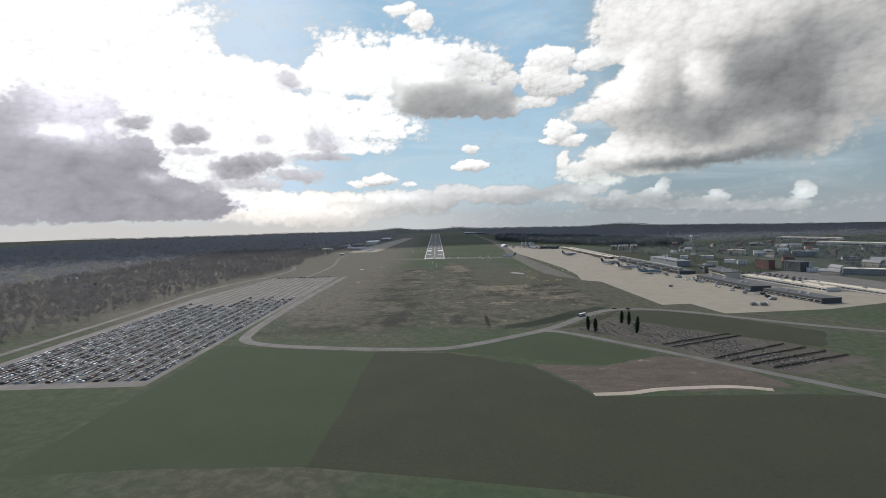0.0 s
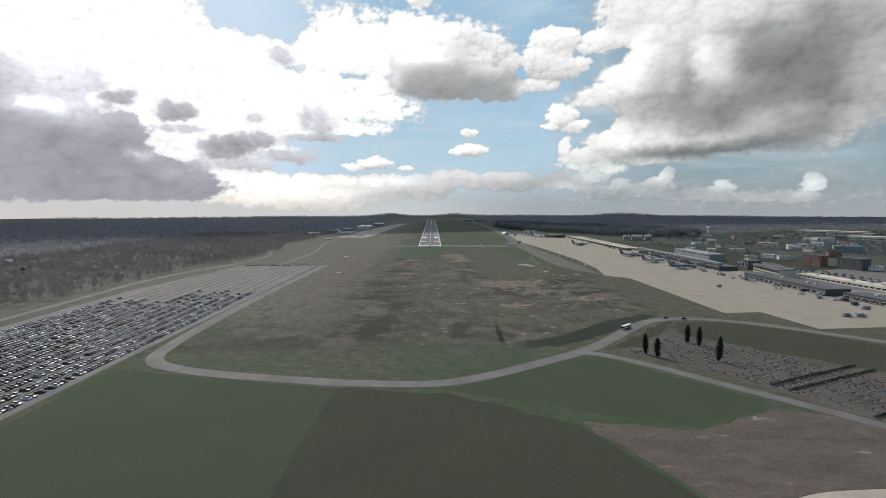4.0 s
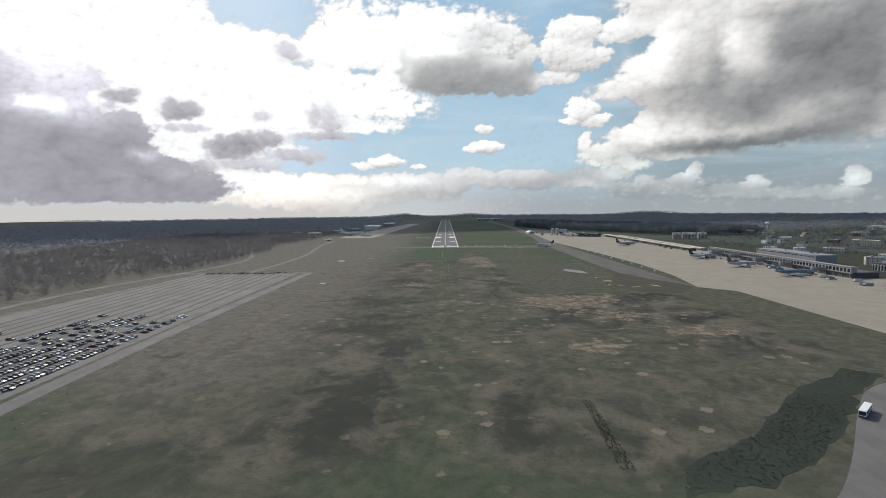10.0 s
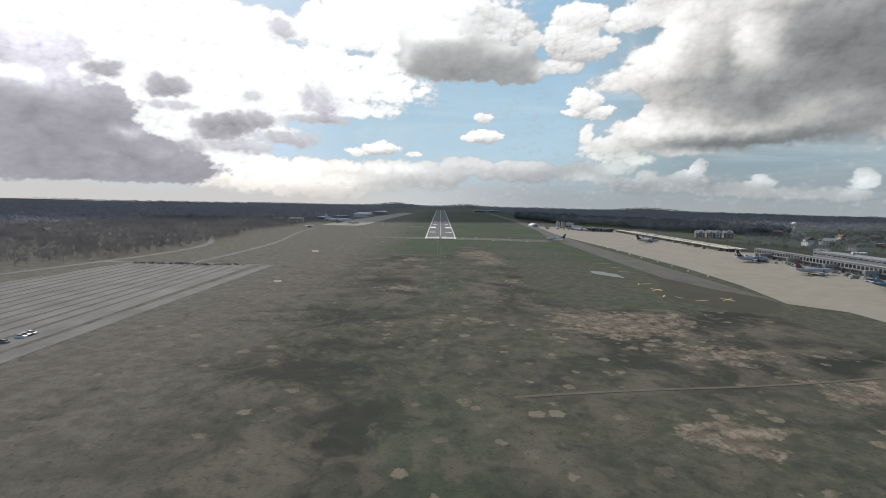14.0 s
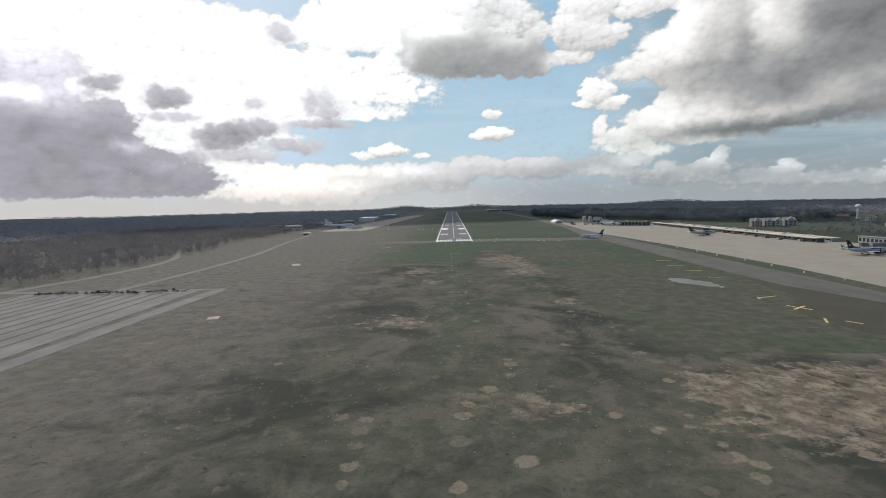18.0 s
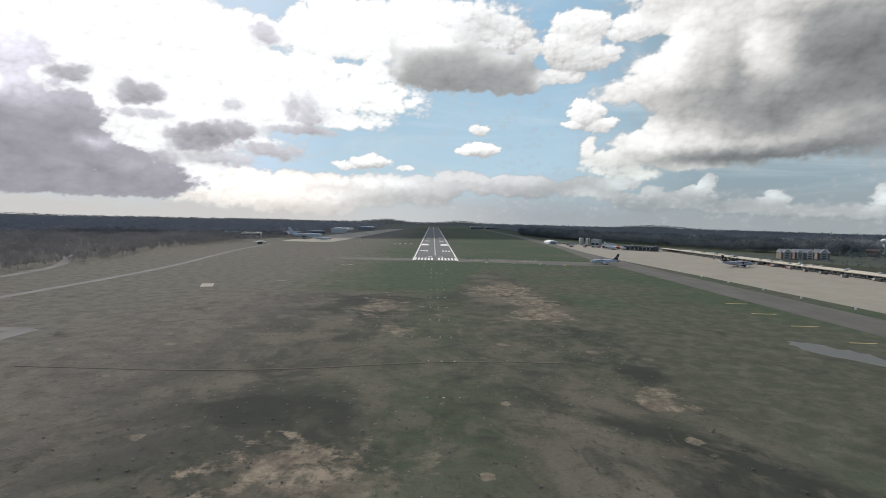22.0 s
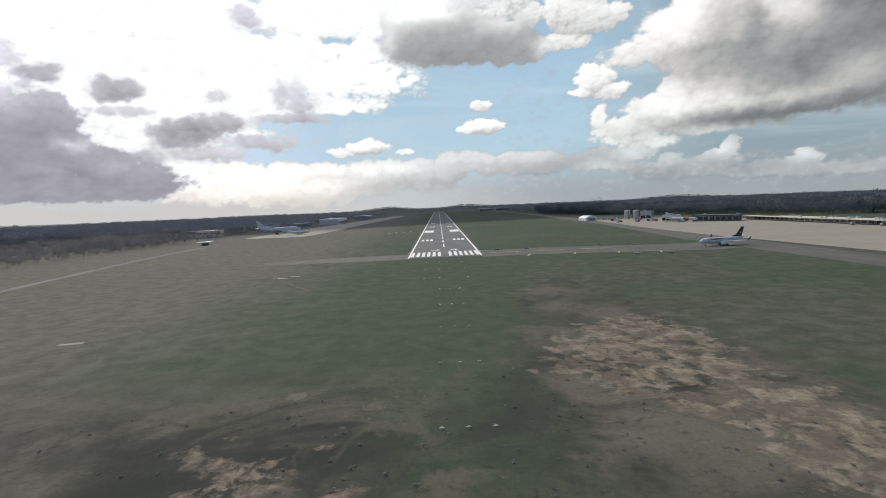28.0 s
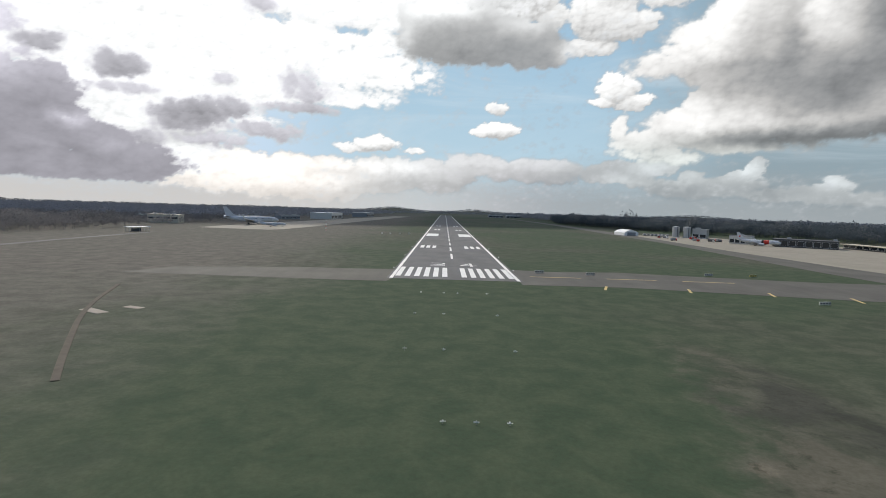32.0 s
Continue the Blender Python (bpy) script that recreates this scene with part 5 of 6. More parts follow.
airliner(heading(178, -2, -36, -9), "white airliner with dark blue tail taxiing beside the runway", M["airframe"], M["navy"], M["gold"], M["airframe"], size=0.9, bars=M["navy"])
airliner(heading(298, 300, 0.72, -0.7), "white airliner with red and black bands on the apron", M["airframe"], M["airframe"], M["red"], M["airframe"], stripes=((8.4, M["red"]), (6.2, M["red"]), (4.4, M["black"])))
airliner(heading(322, 4, 1.0, 0.1), "grey airliner with dark blue tail at its stand", M["airframe_grey"], M["navy"], M["gold"], M["navy"], bars=M["navy"])
airliner(heading(334, -240, 1.0, 0.1), "grey airliner with dark blue tail parked by the terminal", M["airframe_grey"], M["navy"], M["gold"], M["navy"], bars=M["navy"])
airliner(heading(332, -332, 1.0, 0.1), "pale grey airliner with a plum coloured tail parked by the terminal", M["airframe_grey"], M["plum"], None, M["airframe_grey"])
airliner(heading(336, -408, 1.0, 0.05), "turquoise airliner parked by the terminal", M["teal"], M["teal"], M["airframe"], M["airframe"])
airliner(heading(-251, 456, 61, 30), "large white airliner parked on the far apron", M["airframe"], M["airframe"], None, M["airframe_grey"], size=1.75, group="")
airliner(heading(-206, 402, 61, 22), "small white airliner parked behind the large one", M["airframe"], M["airframe"], None, M["airframe_grey"], size=0.85, group="")


# ---- buildings ----
def window_unit(w, h, frame_mat):
    """A framed window in the xz plane, its face towards -y."""
    fr = bmesh.new()
    for x0, x1, z0, z1 in ((-w / 2, w / 2, 0, 0.12), (-w / 2, w / 2, h - 0.12, h), (-w / 2, -w / 2 + 0.12, 0.12, h - 0.12), (w / 2 - 0.12, w / 2, 0.12, h - 0.12)):
        box(fr, x0, x1, -0.12, 0.02, z0, z1)
    me = bpy.data.meshes.new("window")
    fr.to_mesh(me)
    fr.free()
    me.materials.append(frame_mat)
    pane = bpy.data.meshes.new("pane")
    b = boxed(-w / 2 + 0.12, w / 2 - 0.12, -0.05, 0.01, 0.12, h - 0.12)
    b.to_mesh(pane)
    b.free()
    pane.materials.append(M["glass"])
    return me, pane


WINDOWS = {}


def put_window(parent, x, y, z, w, h, turn=0, mat="offwhite"):
    key = (round(w, 1), round(h, 1), mat)
    if key not in WINDOWS:
        WINDOWS[key] = window_unit(w, h, M[mat])
    me, pane = WINDOWS[key]
    fr = new("window", me)
    fr.parent, fr.matrix_basis = parent, pose(x, y, z, 0, 0, turn)
    pn = new("pane", pane)
    pn.parent = fr
    return fr


def gable_roof(w, d, z, rise, over=0.5):
    bm = bmesh.new()
    x0, x1, y0, y1 = -w / 2 - over, w / 2 + over, -d / 2 - over, d / 2 + over
    a = [bm.verts.new(p) for p in ((x0, y0, z), (x1, y0, z), (x1, y1, z), (x0, y1, z), (x0, 0, z + rise), (x1, 0, z + rise))]
    for f in ((0, 1, 5, 4), (2, 3, 4, 5), (0, 4, 3), (1, 2, 5), (3, 2, 1, 0)):
        bm.faces.new([a[i] for i in f])
    bmesh.ops.recalc_face_normals(bm, faces=bm.faces)
    return bm


def house(m, w, d, storeys, wall, roof, label, chimney=True, flat=False, category="house", rise=None, group=""):
    """A house w wide (its windows look along -y and, at the ends, along x), d deep."""
    ob = thing("house" if category == "house" else "building", m, label, category, group)
    h = 2.9 * storeys
    part("wall", boxed(-w / 2, w / 2, -d / 2, d / 2, 0, h), M[wall], ob)
    if flat:
        bm = boxed(-w / 2 - 0.25, w / 2 + 0.25, -d / 2 - 0.25, d / 2 + 0.25, h, h + 0.35)
        rf = part("roof", bm, M[roof], ob)
        part("roof_unit", boxed(-w * 0.2, -w * 0.05, -d * 0.2, d * 0.1, h + 0.35, h + 1.6, 0.05), M["grey"], rf)
    else:
        rise = rise or d * 0.38
        rf = part("roof", gable_roof(w, d, h, rise), M[roof], ob)
        if chimney:
            part("chimney", boxed(w * 0.25, w * 0.25 + 0.8, -0.4, 0.4, h + rise * 0.5, h + rise + 0.9), M["brick"], rf)
    n = max(2, int(w / 3.4))
    for s in range(storeys):
        for i in range(n):
            x = -w / 2 + w * (i + 0.5) / n
            if s == 0 and i == n // 2 and category == "house":
                part("door", boxed(x - 0.5, x + 0.5, -d / 2 - 0.06, -d / 2 + 0.02, 0, 2.1), M["dark_grey"], ob)
            else:
                put_window(ob, x, -d / 2, 0.9 + 2.9 * s, 1.5, 1.4)
        for e in (-1, 1):
            put_window(ob, e * w / 2, 0, 0.9 + 2.9 * s, 1.5, 1.4, 90 * e)
    return ob


def long_block(name, m, w, d, h, wall, roof, label, bays=0, band=None, category="building", canopy=0.0):
    """A long flat-roofed building, its front towards -y, with a parapet, a window band of separate panes and dock doors."""
    ob = thing(name, m, label, category)
    part("wall", boxed(-w / 2, w / 2, -d / 2, d / 2, 0, h), M[wall], ob)
    rf = part("roof", boxed(-w / 2 - 0.3, w / 2 + 0.3, -d / 2 - 0.3 - canopy, d / 2 + 0.3, h, h + 0.5), M[roof], ob)
    r = random.Random(int(w * 10 + d))
    for i in range(max(2, int(w / 25))):
        x = r.uniform(-w * 0.45, w * 0.45)
        part("roof_unit", boxed(x - 1.6, x + 1.6, -1.2, 1.2, h + 0.5, h + 2.0, 0.08), M["steel"], rf)
    if bays:
        z, wh = band
        step = w / bays
        for i in range(bays):
            put_window(ob, -w / 2 + step * (i + 0.5), -d / 2 - 0.03, z, step * 0.84, wh, mat="white")
    return ob


# the terminal: a raised white gallery of windows over a dark ground floor, along the apron
terminal = long_block("terminal", pose(386, -307, 0, 0, 0, -90), 250, 24, 5.0, "dark_grey", "dark_grey", "long grey airport terminal with an upper window gallery", 0)
part("gallery", boxed(-125, 125, -13.4, -8, 4.4, 10.2), M["grey"], terminal, "grey upper gallery with a row of windows")
for i in range(56):
    put_window(terminal, -122.4 + i * 4.45, -13.4, 5.4, 3.6, 3.6, mat="offwhite")
for i in range(26):
    part("column", tubed((-122 + i * 9.8, -13, 0), (-122 + i * 9.8, -13, 4.6), 0.35, 0.35, 8), M["grey"], terminal)
part("roof_edge", boxed(-126, 126, -14.0, -7.6, 10.2, 10.6), M["grey"], terminal)
for i, x in enumerate((-95, -50, 0, 45, 92)):
    ab = part("air_bridge", boxed(x - 1.6, x + 1.6, -26, -13.4, 4.2, 7.0, 0.15), M["grey"], terminal)
    part("bridge_leg", tubed((x, -25, 0), (x, -25, 4.2), 0.5, 0.5, 10), M["steel"], ab)
long_block("terminal_hall", pose(438, -260, 0, 0, 0, -90), 110, 24, 9.5, "grey", "grey", "grey flat roofed terminal hall behind the gallery", 16, (7.0, 1.6))
long_block("pier", pose(378, 82, 0, 0, 0, -90), 420, 8, 4.2, "dark_grey", "cream", "long covered walkway with a pale roof beside the apron", 55, (1.2, 2.6), canopy=2.5)
long_block("pier", pose(396, 70, 0, 0, 0, -90), 390, 9, 3.6, "grey", "cream", "second long low covered passage with a pale roof", 40, (1.0, 2.0))
long_block("office_block", pose(426, -412, 0, 0, 0, -90), 20, 18, 11.0, "dark_grey", "dark_grey", "dark glazed office block beside the terminal", 6, (4.0, 5.5))
arr = long_block("arrivals_building", pose(421, -466, 0, 0, 0, -98), 62, 18, 8.5, "cream", "dark_grey", "cream two storey building with a curved dark canopy", 15, (4.8, 2.2), canopy=3.0)
for i in range(15):
    put_window(arr, -28.9 + i * 4.13, -9.03, 1.2, 3.3, 2.2, mat="white")
for i in range(8):
    part("canopy_rib", tubed((-30 + i * 8.6, -12, 8.8), (-30 + i * 8.6, 8, 11.6), 0.3, 0.3, 6), M["offwhite"], arr)
long_block("cargo_shed", pose(378, -556, 0, 0, 0, -90), 120, 24, 6.0, "dark_grey", "dark_grey", "long low dark shed along the apron", 14, (1.0, 2.4))
long_block("cargo_shed", pose(388, -664, 0, 0, 0, -84), 76, 22, 5.0, "dark_grey", "dark_grey", "low dark shed at the end of the apron", 9, (1.0, 2.2))
long_block("parking_deck", pose(446, -560, 0, 0, 0, -86), 140, 16, 4.2, "offwhite", "cream", "long pale open parking deck", 22, (0.9, 2.2))
long_block("parking_deck", pose(480, -620, 0, 0, 0, -84), 120, 14, 3.4, "offwhite", "cream", "low pale open parking deck", 18, (0.9, 1.8))
long_block("fire_station", pose(338, 292, 0, 0, 0, -38), 50, 26, 7.0, "dark_grey", "dark_grey", "dark grey hangar beside the apron", 8, (1.0, 5.0))
long_block("workshop", pose(300, 330, 0, 0, 0, -40), 20, 14, 8.0, "offwhite", "grey", "pale grey workshop beside the apron", 4, (1.0, 4.0))
long_block("hangar", pose(215, 1990, 0, 0, 0, 0), 62, 50, 10.0, "grey", "white", "large grey fronted hangar with a white roof far along the runway", 4, (1.0, 5.0))
long_block("hangar", pose(292, 2000, 0, 0, 0, 0), 62, 50, 10.0, "grey", "white", "large grey fronted hangar with a white roof far along the runway", 4, (1.0, 5.0))
long_block("hangar", pose(-258, 900, 0, 0, 0, 90), 110, 44, 12.0, "offwhite", "white", "long pale hangar beside the far apron", 8, (1.0, 6.0))
long_block("hangar", pose(-236, 1250, 0, 0, 0, 90), 130, 40, 11.0, "grey", "offwhite", "long grey hangar beside the far apron", 8, (1.0, 6.0))
long_block("hangar", pose(-345, 430, 0, 0, 0, 12), 34, 24, 10.0, "cream", "cream", "beige block like building among trees", 4, (5.0, 2.5))
for x, y, w in ((-330, 640, 40), (-300, 760, 46), (-420, 520, 30)):
    long_block("shed", pose(x, y, 0, 0, 0, 60), w, 18, 7.0, "grey", "offwhite", "grey industrial shed beside the far apron", 5, (1.5, 2.0))


def marquee(m, w, d, h):
    ob = thing("marquee", m, "white arched fabric hangar beside the taxiway", "building")
    bm = bmesh.new()
    prof = [(-w / 2, 0), (-w / 2, h * 0.5), (-w * 0.3, h * 0.82), (0, h), (w * 0.3, h * 0.82), (w / 2, h * 0.5), (w / 2, 0)]
    a = [bm.verts.new((x, -d / 2, z)) for x, z in prof]
    b = [bm.verts.new((x, d / 2, z)) for x, z in prof]
    for i in range(6):
        bm.faces.new((a[i], a[i + 1], b[i + 1], b[i]))
    bm.faces.new(a)
    bm.faces.new(b)
    bmesh.ops.recalc_face_normals(bm, faces=bm.faces)
    part("roof", bm, M["white"], ob)
    part("door", boxed(-w * 0.3, w * 0.3, -d / 2 - 0.1, -d / 2 + 0.05, 0, h * 0.55), M["grey"], ob)


marquee(pose(231, 466, 0, 0, 0, 10), 19, 26, 7.5)


def storage_tank(m):
    ob = thing("storage_tank", m, "upright silver steel storage tank", "tank", "fuel tanks")
    part("shell", tubed((0, 0, 0), (0, 0, 13), 4.2, 4.2, 24), M["steel"], ob, smooth=False)
    part("lid", tubed((0, 0, 13), (0, 0, 13.9), 4.3, 0.6, 24), M["steel"], ob)
    part("ladder", boxed(-0.3, 0.3, -4.45, -4.25, 0, 13.6), M["dark_grey"], ob)


storage_tank(pose(286, 446, 0))
storage_tank(pose(296, 438, 0))
long_block("tank_store", pose(312, 436, 0, 0, 0, -40), 16, 12, 11.0, "steel", "steel", "grey metal clad store beside the tanks", 2, (1.0, 4.0))


def water_tower(m):
    ob = thing("water_tower", m, "white water tower with a round tank", "tower")
    part("column", tubed((0, 0, 0), (0, 0, 21), 2.2, 1.6, 16), M["white"], ob)
    bm = bmesh.new()
    bmesh.ops.create_uvsphere(bm, u_segments=20, v_segments=12, radius=5.0)
    bmesh.ops.scale(bm, verts=bm.verts, vec=(1, 1, 0.75))
    bmesh.ops.translate(bm, verts=bm.verts, vec=(0, 0, 24))
    part("tank", bm, M["white"], ob, smooth=True)
    part("collar", tubed((0, 0, 19.8), (0, 0, 20.6), 2.6, 2.6, 16), M["grey"], ob)


water_tower(pose(786, 337, 0))


def shelter(m):
    ob = thing("shelter", m, "small open shelter with a flat white roof", "shelter")
    part("roof", boxed(-9, 9, -4, 4, 3.4, 4.0, 0.1), M["white"], ob)
    for x in (-8, 0, 8):
        for y in (-3.4, 3.4):
            part("post", tubed((x, y, 0), (x, y, 3.4), 0.15, 0.15, 8), M["steel"], ob)
    part("box", boxed(-4, 2, -2, 2, 0, 2.4, 0.1), M["dark_grey"], ob)


shelter(pose(-264, 240, 0, 0, 0, 60))

# brick flats with gables towards the airfield, and the town behind the terminal
def gabled_flats(m, w, d, h, rise, bays):
    """A block of flats: brick body, grey roof, and gabled bays of pale plaster on its front, each with a column of windows."""
    ob = thing("block_of_flats", m, "brick block of flats with pale gabled bays and grey roof", "building", "brick flats")
    part("wall", boxed(-w / 2, w / 2, -d / 2, d / 2, 0, h), M["pale_brick"], ob)
    part("roof", gable_roof(w, d, h, rise, 0.6), M["grey"], ob)
    wide = w / len(bays) * 0.62
    for cx, tone in zip([w * ((i + 0.5) / len(bays) - 0.5) for i in range(len(bays))], bays):
        bm = bmesh.new()
        outline = [(cx - wide / 2, 0), (cx + wide / 2, 0), (cx + wide / 2, h + 0.5), (cx, h + 0.5 + wide * 0.55), (cx - wide / 2, h + 0.5)]
        front = [bm.verts.new((x, -d / 2 - 1.4, z)) for x, z in outline]
        back = [bm.verts.new((x, -d / 2 + 0.2, z)) for x, z in outline]
        bm.faces.new(front)
        bm.faces.new(back[::-1])
        for i in range(5):
            bm.faces.new((front[i], front[(i + 1) % 5], back[(i + 1) % 5], back[i]))
        bmesh.ops.recalc_face_normals(bm, faces=bm.faces)
        bay = part("gable_bay", bm, M[tone], ob)
        for s in (-1, 1):
            part("barge_board", tubed((cx + s * wide * 0.54, -d / 2 - 1.5, h + 0.2), (cx, -d / 2 - 1.5, h + 0.7 + wide * 0.56), 0.28, 0.28, 6), M["white"], bay)
        for z in (1.0, 3.9, 6.8):
            put_window(ob, cx, -d / 2 - 1.42, z, wide * 0.6, 1.7, mat="white")
    for z in (1.0, 3.9, 6.8):
        for e in (-1, 1):
            put_window(ob, e * w / 2, 0, z, 1.8, 1.5, 90 * e)


for i, (x, w, bays) in enumerate(((484, 14, ("sand",)), (511, 24, ("cream", "cream")), (540, 15, ("sand",)))):
    gabled_flats(pose(x, 160 + 3 * i, 0, 0, 0, -14), w, 15, 9.2, 4.6, bays)
house(pose(536, -384, 0, 0, 0, -72), 24, 14, 5, "brick", "roof_tile", "red brick office block with white window bays", flat=True, category="building")
house(pose(556, -424, 0, 0, 0, -72), 30, 18, 5, "dark_grey", "dark_grey", "dark clad block beside the brick offices", flat=True, category="building")
TOWN = (
    (492, -132, 15, 10, 2, "white", "offwhite", 1), (515, -162, 14, 10, 2, "white", "offwhite", 1), (557, -172, 24, 12, 2, "offwhite", "cream", 1),
    (658, -105, 34, 14, 4, "cream", "cream", 1), (709, -117, 36, 12, 3, "offwhite", "grey", 1), (741, -193, 40, 16, 4, "grey", "grey", 1),
    (792, -59, 20, 14, 3, "white", "offwhite", 1), (544, -276, 18, 10, 2, "white", "offwhite", 1), (548, -305, 16, 10, 2, "offwhite", "grey", 1),
    (480, -330, 16, 12, 3, "cream", "grey", 1), (701, 262, 16, 10, 3, "brick", "roof_tile", 0), (735, 250, 24, 10, 3, "offwhite", "roof_tile", 0),
    (651, -275, 18, 12, 3, "brick", "roof_tile", 0), (608, -492, 52, 16, 3, "grey", "offwhite", 1), (572, -469, 20, 12, 2, "offwhite", "grey", 1),
    (758, -420, 60, 30, 3, "brick", "red_roof", 0), (690, -500, 50, 24, 2, "brick", "red_roof", 0), (638, -512, 24, 14, 2, "offwhite", "grey", 1),
)
for i, (x, y, w, d, s, wall, roof, flat) in enumerate(TOWN):
    tone = {"white": "white", "offwhite": "pale rendered", "cream": "cream", "grey": "grey clad", "brick": "red brick"}[wall]
    house(pose(x, y, 0, 0, 0, -65 + (i * 37) % 50), w, d, s, wall, roof, f"{tone} {'flat roofed building' if flat else 'building with a pitched roof'} in the town", flat=bool(flat), category="building")
town_rng = random.Random(11)
for i in range(58):
    x, y = town_rng.uniform(560, 1200), town_rng.uniform(-560, 330)
    if y > 120 + (x - 600) * 0.5:
        y -= 250
    wall = town_rng.choice(("brick", "offwhite", "cream", "white", "offwhite"))
    tone = {"white": "white", "offwhite": "pale rendered", "cream": "cream", "brick": "red brick"}[wall]
    flat = town_rng.random() < 0.3
    house(pose(x, y, float(hill_height(np.array(x), np.array(y))), 0, 0, town_rng.uniform(-110, -20)), town_rng.uniform(10, 26), town_rng.uniform(8, 12), town_rng.choice((2, 2, 3)), wall, "grey" if flat else town_rng.choice(("roof_tile", "roof_tile", "grey", "grey", "red_roof")), f"{tone} house with a {'flat' if flat else 'pitched'} roof in the town", flat=flat, group="town houses")
for x, y, w, d in ((1080, 90, 150, 40), (1190, 395, 170, 40), (900, -330, 120, 50)):
    long_block("warehouse", pose(x, y, 0, 0, 0, -60), w, d, 9.0, "offwhite", "cream", "long pale warehouse beyond the town", 14, (3.0, 2.0))
for i, (x, y) in enumerate(((-480, -280), (-620, -320), (-560, -60), (-700, -180), (-520, -420), (-760, 60), (-640, 150))):
    house(pose(x, y, 0, 0, 0, 40 + 30 * i), 14, 9, 2, "offwhite", "grey" if i % 2 else "roof_tile", "pale house among leafless trees", flat=i % 3 == 0, group="houses in the wood")

# ---- road and airport vehicles ----
PAINT = [(0.55, 0.56, 0.57), (0.20, 0.21, 0.22), (0.04, 0.04, 0.045), (0.09, 0.10, 0.11), (0.72, 0.72, 0.71), (0.05, 0.06, 0.10), (0.10, 0.05, 0.05), (0.14, 0.15, 0.16), (0.05, 0.05, 0.05), (0.33, 0.34, 0.35)]


def paint_material():
    k = Nodes("car_paint")
    ramp = k.n.new("ShaderNodeValToRGB")
    ramp.color_ramp.interpolation = "CONSTANT"
    el = ramp.color_ramp.elements
    while len(el) < len(PAINT):
        el.new(0.5)
    for i, c in enumerate(PAINT):
        el[i].position, el[i].color = i / len(PAINT), (*c, 1)
    k.l.new(k.n.new("ShaderNodeObjectInfo").outputs["Random"], ramp.inputs[0])
    dirt = k.noise(k.coord(), 3.0, 4)
    return k.done(ramp.outputs[0], k.math("ADD", k.math("MULTIPLY", dirt, 0.2), 0.15), 0.0, 0.5)


M["car_paint"] = paint_material()


def car(m):
    ob = thing("car", m, "parked car in the long stay car park", "car", "parked cars")
    bm = bmesh.new()
    for prof, wide in (([(-2.1, 0.3), (2.1, 0.3), (2.15, 0.68), (1.0, 0.92), (-1.9, 0.98), (-2.12, 0.75)], 0.86),):
        a = [bm.verts.new((x, -wide, z)) for x, z in prof]
        b = [bm.verts.new((x, wide, z)) for x, z in prof]
        n = len(prof)
        for i in range(n):
            bm.faces.new((a[i], a[(i + 1) % n], b[(i + 1) % n], b[i]))
        bm.faces.new(a)
        bm.faces.new(b)
    bmesh.ops.recalc_face_normals(bm, faces=bm.faces)
    part("body", bm, M["car_paint"], ob)
    cab = bmesh.new()
    lo = [cab.verts.new(p) for p in ((1.0, -0.8, 0.92), (1.0, 0.8, 0.92), (-1.9, 0.8, 0.98), (-1.9, -0.8, 0.98))]
    hi = [cab.verts.new(p) for p in ((0.35, -0.62, 1.42), (0.35, 0.62, 1.42), (-1.25, 0.62, 1.44), (-1.25, -0.62, 1.44))]
    for i in range(4):
        cab.faces.new((lo[i], lo[(i + 1) % 4], hi[(i + 1) % 4], hi[i]))
    cab.faces.new(hi)
    bmesh.ops.recalc_face_normals(cab, faces=cab.faces)
    part("glasshouse", cab, M["glass"], ob)
    part("roof", boxed(-1.3, 0.4, -0.64, 0.64, 1.42, 1.47), M["car_paint"], ob)
    for x in (-1.3, 1.3):
        for s in (-1, 1):
            part("wheel", tubed((x, s * 0.7, 0.31), (x, s * 0.9, 0.31), 0.31, 0.31, 10), M["tyre"], ob)
    return ob


